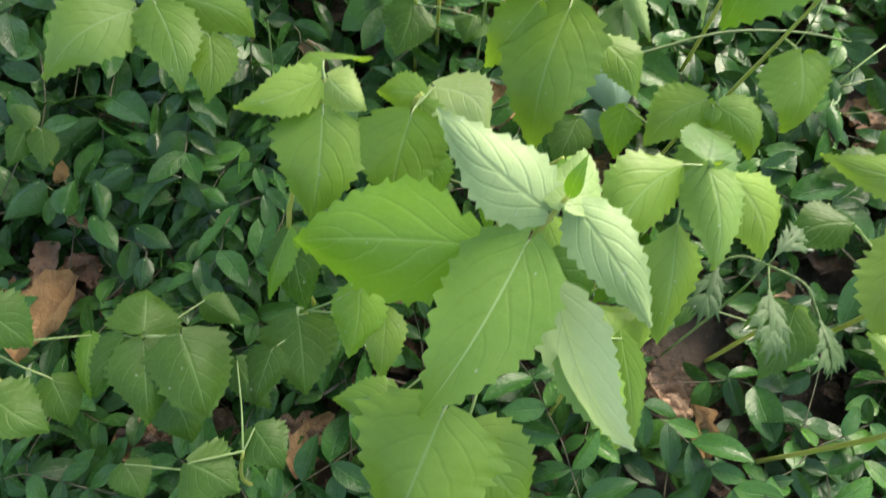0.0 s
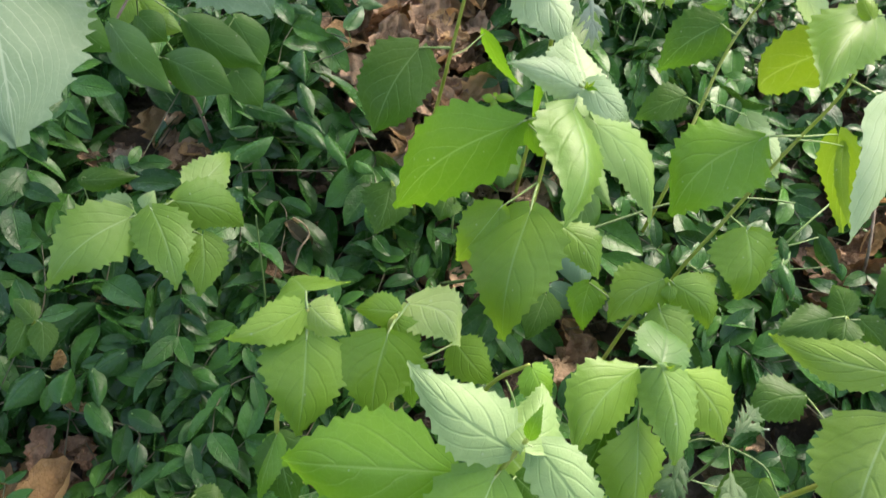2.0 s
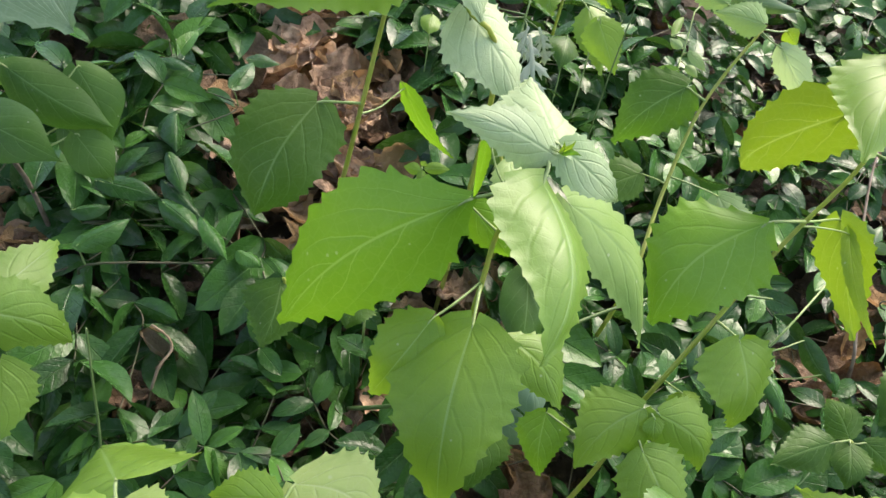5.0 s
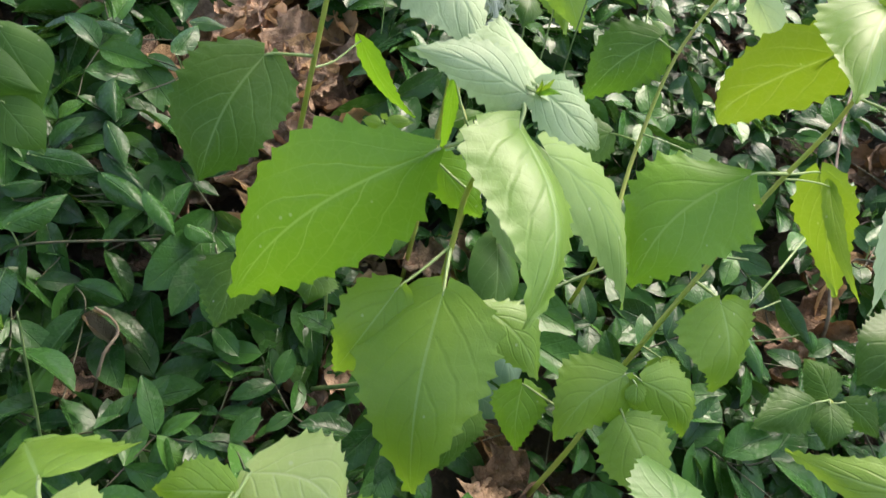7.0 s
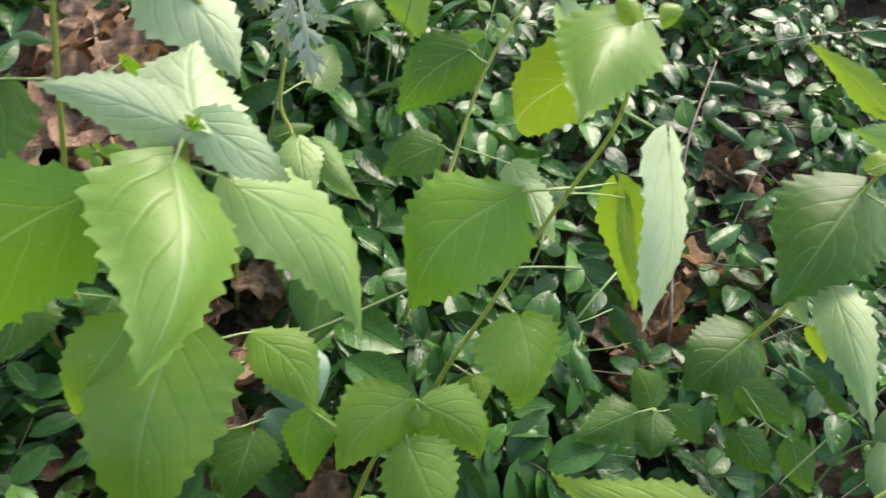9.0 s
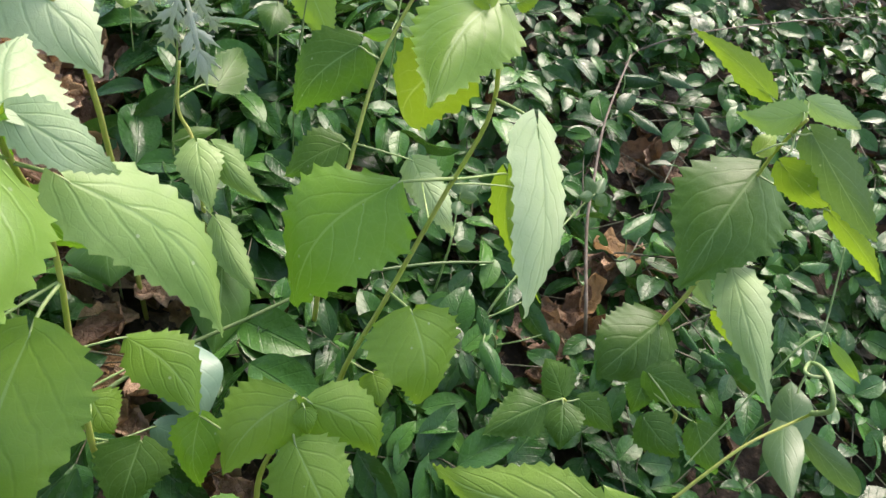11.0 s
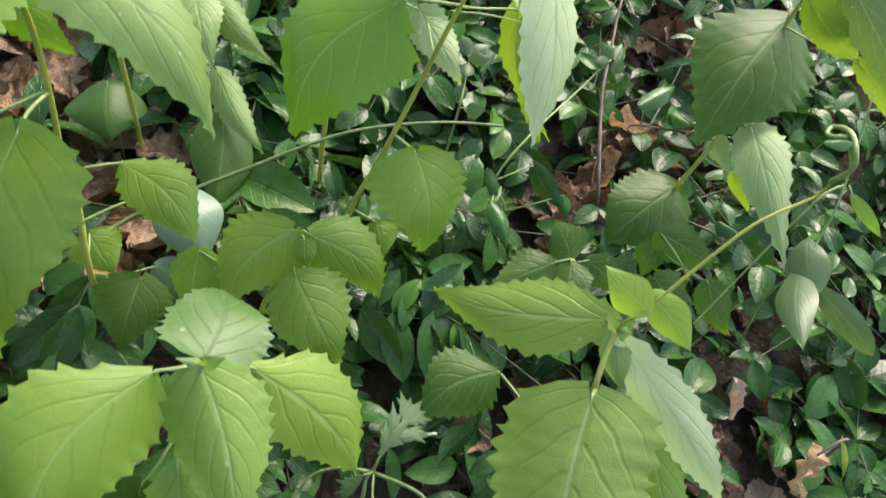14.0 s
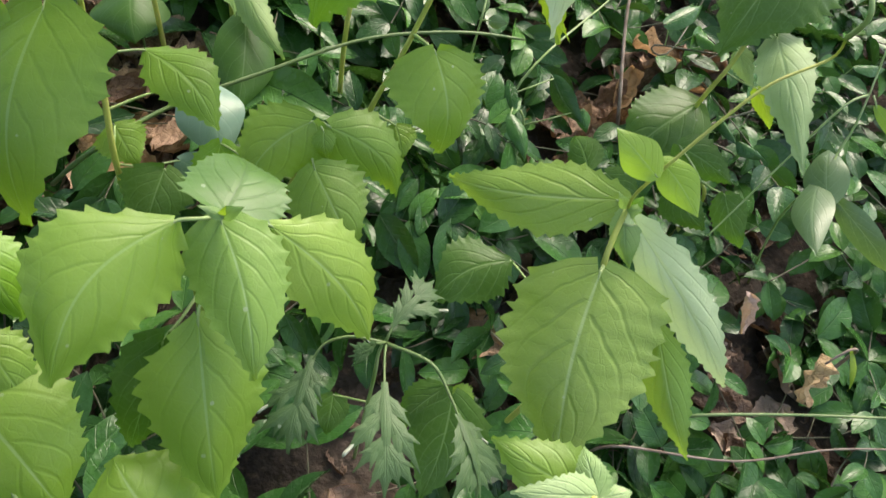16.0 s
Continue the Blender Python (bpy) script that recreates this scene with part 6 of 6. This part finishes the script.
stem(p, [(0.389, 0.545, 0.93), (0.395, 0.539, 0.917), (0.409, 0.538, 0.896), (0.418, 0.57, 0.819)], 0.0008, "stem")
leaf(p, (0.39, 0.543, 0.929), (0.394, 0.525, 0.911), 0.0091, (-0.435, -0.712, 0.551), tone="vine", form="smooth")
leaf(p, (0.388, 0.522, 0.914), (0.396, 0.496, 0.892), 0.0134, (-0.049, -0.651, 0.757), node=(0.395, 0.539, 0.917), tone="vine", form="smooth")
leaf(p, (0.425, 0.544, 0.934), (0.445, 0.517, 0.913), 0.0179, (-0.708, -0.673, 0.214), node=(0.393, 0.541, 0.921), tone="vine", form="smooth")
leaf(p, (0.443, 0.523, 0.921), (0.448, 0.514, 0.907), 0.0101, (-0.46, -0.82, 0.341), node=(0.408, 0.538, 0.898), tone="vine", form="smooth")
leaf(p, (0.375, 0.522, 0.896), (0.392, 0.505, 0.879), 0.0123, (-0.339, -0.801, 0.493), node=(0.399, 0.539, 0.911), tone="vine", form="smooth")

p = plant("vine_shoot", (-0.115, 0.658, 0.833), "glossy green vine shoot with folded pointed leaves beside leaf litter", "vine shoot")
stem(p, [(-0.022, 0.842, 0.973), (-0.100, 0.825, 0.964), (-0.029, 0.795, 0.959), (-0.075, 0.761, 0.937), (-0.071, 0.732, 0.920), (-0.067, 0.717, 0.904), (-0.113, 0.713, 0.897), (-0.067, 0.690, 0.895), (-0.135, 0.687, 0.882), (-0.040, 0.671, 0.897), (-0.012, 0.645, 0.888), (-0.120, 0.639, 0.874), (-0.115, 0.658, 0.833)], 0.0007, "runner")
leaf(p, (-0.077, 0.763, 0.955), (-0.071, 0.727, 0.935), 0.0233, (0.365, -0.406, 0.838), node=(-0.075, 0.761, 0.937), tone="vine", form="smooth", curl=.06, fold=.4)
leaf(p, (-0.075, 0.716, 0.938), (-0.057, 0.681, 0.920), 0.0168, (-0.054, -0.696, 0.716), node=(-0.071, 0.732, 0.920), tone="vine", form="smooth", curl=.06, fold=.4)
leaf(p, (-0.039, 0.658, 0.915), (-0.016, 0.626, 0.899), 0.0165, (0.309, -0.354, 0.882), node=(-0.040, 0.671, 0.897), tone="vine", form="smooth", curl=.06, fold=.4)
leaf(p, (-0.073, 0.681, 0.913), (-0.038, 0.654, 0.900), 0.0204, (0.080, -0.722, 0.688), node=(-0.067, 0.690, 0.895), tone="vine", form="smooth", curl=.06, fold=.4)
leaf(p, (-0.124, 0.699, 0.915), (-0.075, 0.688, 0.912), 0.0213, (0.198, -0.571, 0.797), node=(-0.113, 0.713, 0.897), tone="vine", form="smooth", curl=.06, fold=.4)
leaf(p, (-0.138, 0.675, 0.900), (-0.111, 0.683, 0.902), 0.0166, (0.210, -0.183, 0.960), node=(-0.135, 0.687, 0.882), tone="vine", form="smooth", curl=.06, fold=.4)
leaf(p, (-0.101, 0.818, 0.982), (-0.070, 0.811, 0.978), 0.0119, (0.052, -0.562, 0.825), node=(-0.100, 0.825, 0.964), tone="vine", form="smooth", curl=.06, fold=.4)
leaf(p, (-0.035, 0.790, 0.977), (-0.020, 0.827, 0.991), 0.0185, (-0.222, -0.903, 0.367), node=(-0.029, 0.795, 0.959), tone="vine", form="smooth", curl=.06, fold=.4)
leaf(p, (-0.026, 0.834, 0.991), (0.004, 0.835, 0.990), 0.0153, (-0.021, -0.466, 0.885), node=(-0.022, 0.842, 0.973), tone="vine", form="smooth", curl=.06, fold=.4)
leaf(p, (-0.125, 0.637, 0.892), (-0.093, 0.664, 0.904), 0.0204, (-0.032, -0.545, 0.838), node=(-0.120, 0.639, 0.874), tone="vine", form="smooth", curl=.06, fold=.4)
leaf(p, (-0.075, 0.699, 0.922), (-0.043, 0.672, 0.909), 0.0176, (-0.242, -0.359, 0.902), node=(-0.067, 0.717, 0.904), tone="vine", form="smooth", curl=.06, fold=.4)
leaf(p, (-0.009, 0.631, 0.906), (0.010, 0.622, 0.899), 0.0169, (-0.036, -0.235, 0.971), node=(-0.012, 0.645, 0.888), tone="vine", form="smooth", curl=.06, fold=.4)
p = plant("vine_shoot", (0.585, 0.519, 0.858), "vine shoot with small shiny oval leaves catching the light", "vine shoot")
stem(p, [(0.661, 0.787, 1.044), (0.624, 0.782, 1.034), (0.749, 0.763, 1.029), (0.619, 0.759, 1.010), (0.745, 0.750, 1.030), (0.699, 0.746, 1.016), (0.568, 0.613, 0.940), (0.548, 0.600, 0.945), (0.712, 0.568, 0.940), (0.562, 0.531, 0.908), (0.579, 0.501, 0.899), (0.585, 0.519, 0.858)], 0.0007, "runner")
leaf(p, (0.613, 0.750, 1.028), (0.645, 0.716, 1.012), 0.0170, (-0.168, -0.394, 0.904), node=(0.619, 0.759, 1.010), tone="vine", form="smooth", curl=.06, fold=.4)
leaf(p, (0.665, 0.782, 1.062), (0.697, 0.760, 1.052), 0.0195, (-0.126, -0.188, 0.974), node=(0.661, 0.787, 1.044), tone="vine", form="smooth", curl=.06, fold=.4)
leaf(p, (0.622, 0.784, 1.052), (0.666, 0.778, 1.050), 0.0191, (-0.115, -0.622, 0.775), node=(0.624, 0.782, 1.034), tone="vine", form="smooth", curl=.06, fold=.4)
leaf(p, (0.543, 0.602, 0.963), (0.586, 0.623, 0.974), 0.0165, (0.195, -0.396, 0.897), node=(0.548, 0.600, 0.945), tone="vine", form="smooth", curl=.06, fold=.4)
leaf(p, (0.574, 0.598, 0.958), (0.592, 0.585, 0.950), 0.0129, (-0.181, -0.301, 0.937), node=(0.568, 0.613, 0.940), tone="vine", form="smooth", curl=.06, fold=.4)
leaf(p, (0.713, 0.561, 0.958), (0.748, 0.560, 0.958), 0.0162, (-0.291, -0.215, 0.932), node=(0.712, 0.568, 0.940), tone="vine", form="smooth", curl=.06, fold=.4)
leaf(p, (0.693, 0.738, 1.034), (0.697, 0.713, 1.018), 0.0165, (-0.146, -0.325, 0.934), node=(0.699, 0.746, 1.016), tone="vine", form="smooth", curl=.06, fold=.4)
leaf(p, (0.739, 0.755, 1.047), (0.743, 0.737, 1.035), 0.0173, (-0.243, -0.361, 0.900), node=(0.749, 0.763, 1.029), tone="vine", form="smooth", curl=.06, fold=.4)
leaf(p, (0.749, 0.743, 1.048), (0.747, 0.725, 1.035), 0.0133, (-0.277, -0.278, 0.920), node=(0.745, 0.750, 1.030), tone="vine", form="smooth", curl=.06, fold=.4)
leaf(p, (0.559, 0.516, 0.926), (0.568, 0.495, 0.913), 0.0104, (-0.190, -0.228, 0.955), node=(0.562, 0.531, 0.908), tone="vine", form="smooth", curl=.06, fold=.4)
leaf(p, (0.569, 0.495, 0.917), (0.587, 0.483, 0.909), 0.0142, (-0.204, -0.241, 0.949), node=(0.579, 0.501, 0.899), tone="vine", form="smooth", curl=.06, fold=.4)
p = plant("vine_shoot", (-0.126, 0.394, 0.704), "dark glossy vine shoot with oval leaves in the shade", "vine shoot")
stem(p, [(-0.179, 0.495, 0.794), (-0.189, 0.463, 0.782), (-0.130, 0.454, 0.778), (-0.239, 0.445, 0.768), (-0.205, 0.439, 0.773), (-0.229, 0.425, 0.763), (-0.203, 0.419, 0.758), (-0.164, 0.406, 0.759), (-0.161, 0.384, 0.753), (-0.131, 0.375, 0.745), (-0.126, 0.394, 0.704)], 0.0007, "runner")
leaf(p, (-0.251, 0.439, 0.786), (-0.272, 0.411, 0.766), 0.0271, (0.148, -0.301, 0.942), node=(-0.239, 0.445, 0.768), tone="vine", form="smooth", curl=.06, fold=.4)
leaf(p, (-0.225, 0.415, 0.781), (-0.225, 0.443, 0.790), 0.0211, (0.380, -0.319, 0.868), node=(-0.229, 0.425, 0.763), tone="vine", form="smooth", curl=.06, fold=.4)
leaf(p, (-0.186, 0.454, 0.800), (-0.212, 0.438, 0.785), 0.0237, (0.393, -0.194, 0.899), node=(-0.189, 0.463, 0.782), tone="vine", form="smooth", curl=.06, fold=.4)
leaf(p, (-0.204, 0.416, 0.776), (-0.180, 0.393, 0.764), 0.0181, (0.072, -0.232, 0.970), node=(-0.203, 0.419, 0.758), tone="vine", form="smooth", curl=.06, fold=.4)
leaf(p, (-0.169, 0.410, 0.777), (-0.139, 0.398, 0.771), 0.0177, (-0.177, -0.333, 0.926), node=(-0.164, 0.406, 0.759), tone="vine", form="smooth", curl=.06, fold=.4)
leaf(p, (-0.173, 0.486, 0.812), (-0.170, 0.463, 0.797), 0.0159, (0.047, -0.726, 0.686), node=(-0.179, 0.495, 0.794), tone="vine", form="smooth", curl=.06, fold=.4)
leaf(p, (-0.208, 0.440, 0.791), (-0.195, 0.414, 0.776), 0.0157, (-0.153, -0.427, 0.891), node=(-0.205, 0.439, 0.773), tone="vine", form="smooth", curl=.06, fold=.4)
leaf(p, (-0.133, 0.371, 0.763), (-0.157, 0.353, 0.748), 0.0199, (0.219, -0.523, 0.824), node=(-0.131, 0.375, 0.745), tone="vine", form="smooth", curl=.06, fold=.4)
leaf(p, (-0.157, 0.384, 0.771), (-0.155, 0.364, 0.758), 0.0150, (-0.051, -0.636, 0.770), node=(-0.161, 0.384, 0.753), tone="vine", form="smooth", curl=.06, fold=.4)
leaf(p, (-0.127, 0.439, 0.796), (-0.100, 0.433, 0.792), 0.0177, (-0.189, -0.596, 0.781), node=(-0.130, 0.454, 0.778), tone="vine", form="smooth", curl=.06, fold=.4)


# ---- the withered sprig on the creeper stem ----
p = plant("withered_sprig", (0.535, 0.318, 0.842), "withered sprig with a crumpled orange-brown leaf hanging over a creeper stem", "withered sprig")
part("dead_leaf", TAN_CURL, p, pose(0, 0, 0.012, 78, 35, 25) @ Matrix.Diagonal((0.036, 0.034, 0.06, 1)), "crumpled orange-brown dry leaf")
stem(p, [(0.532, 0.313, 0.872), (0.541, 0.312, 0.884), (0.553, 0.315, 0.880), (0.558, 0.32, 0.866), (0.553, 0.322, 0.846)], 0.0009, "twig")
leaf(p, (0.553, 0.318, 0.878), (0.557, 0.306, 0.852), 0.008, (0.3, -0.9, 0.3), tone="glow", form="smooth")


# ---- the bean vine's tendril ----
vine = [o for o in scene.objects if o.name.startswith("bean_vine")][0]
curl_line = [local(vine, q) for q in [(0.361, 0.268, 1.083), (0.357, 0.261, 1.091), (0.356, 0.262, 1.096), (0.358, 0.267, 1.0985), (0.361, 0.273, 1.098), (0.361, 0.277, 1.0965), (0.357, 0.2745, 1.0955), (0.3565, 0.2715, 1.096), (0.359, 0.2695, 1.097)]]
tp, tf, tu = tube(curl_line, [0.0009 - 0.00005 * i for i in range(len(curl_line))], 7)
part("tendril", solid("tendril", tp, tf, tu, PETIOLE), vine, None, "pale curled tendril")
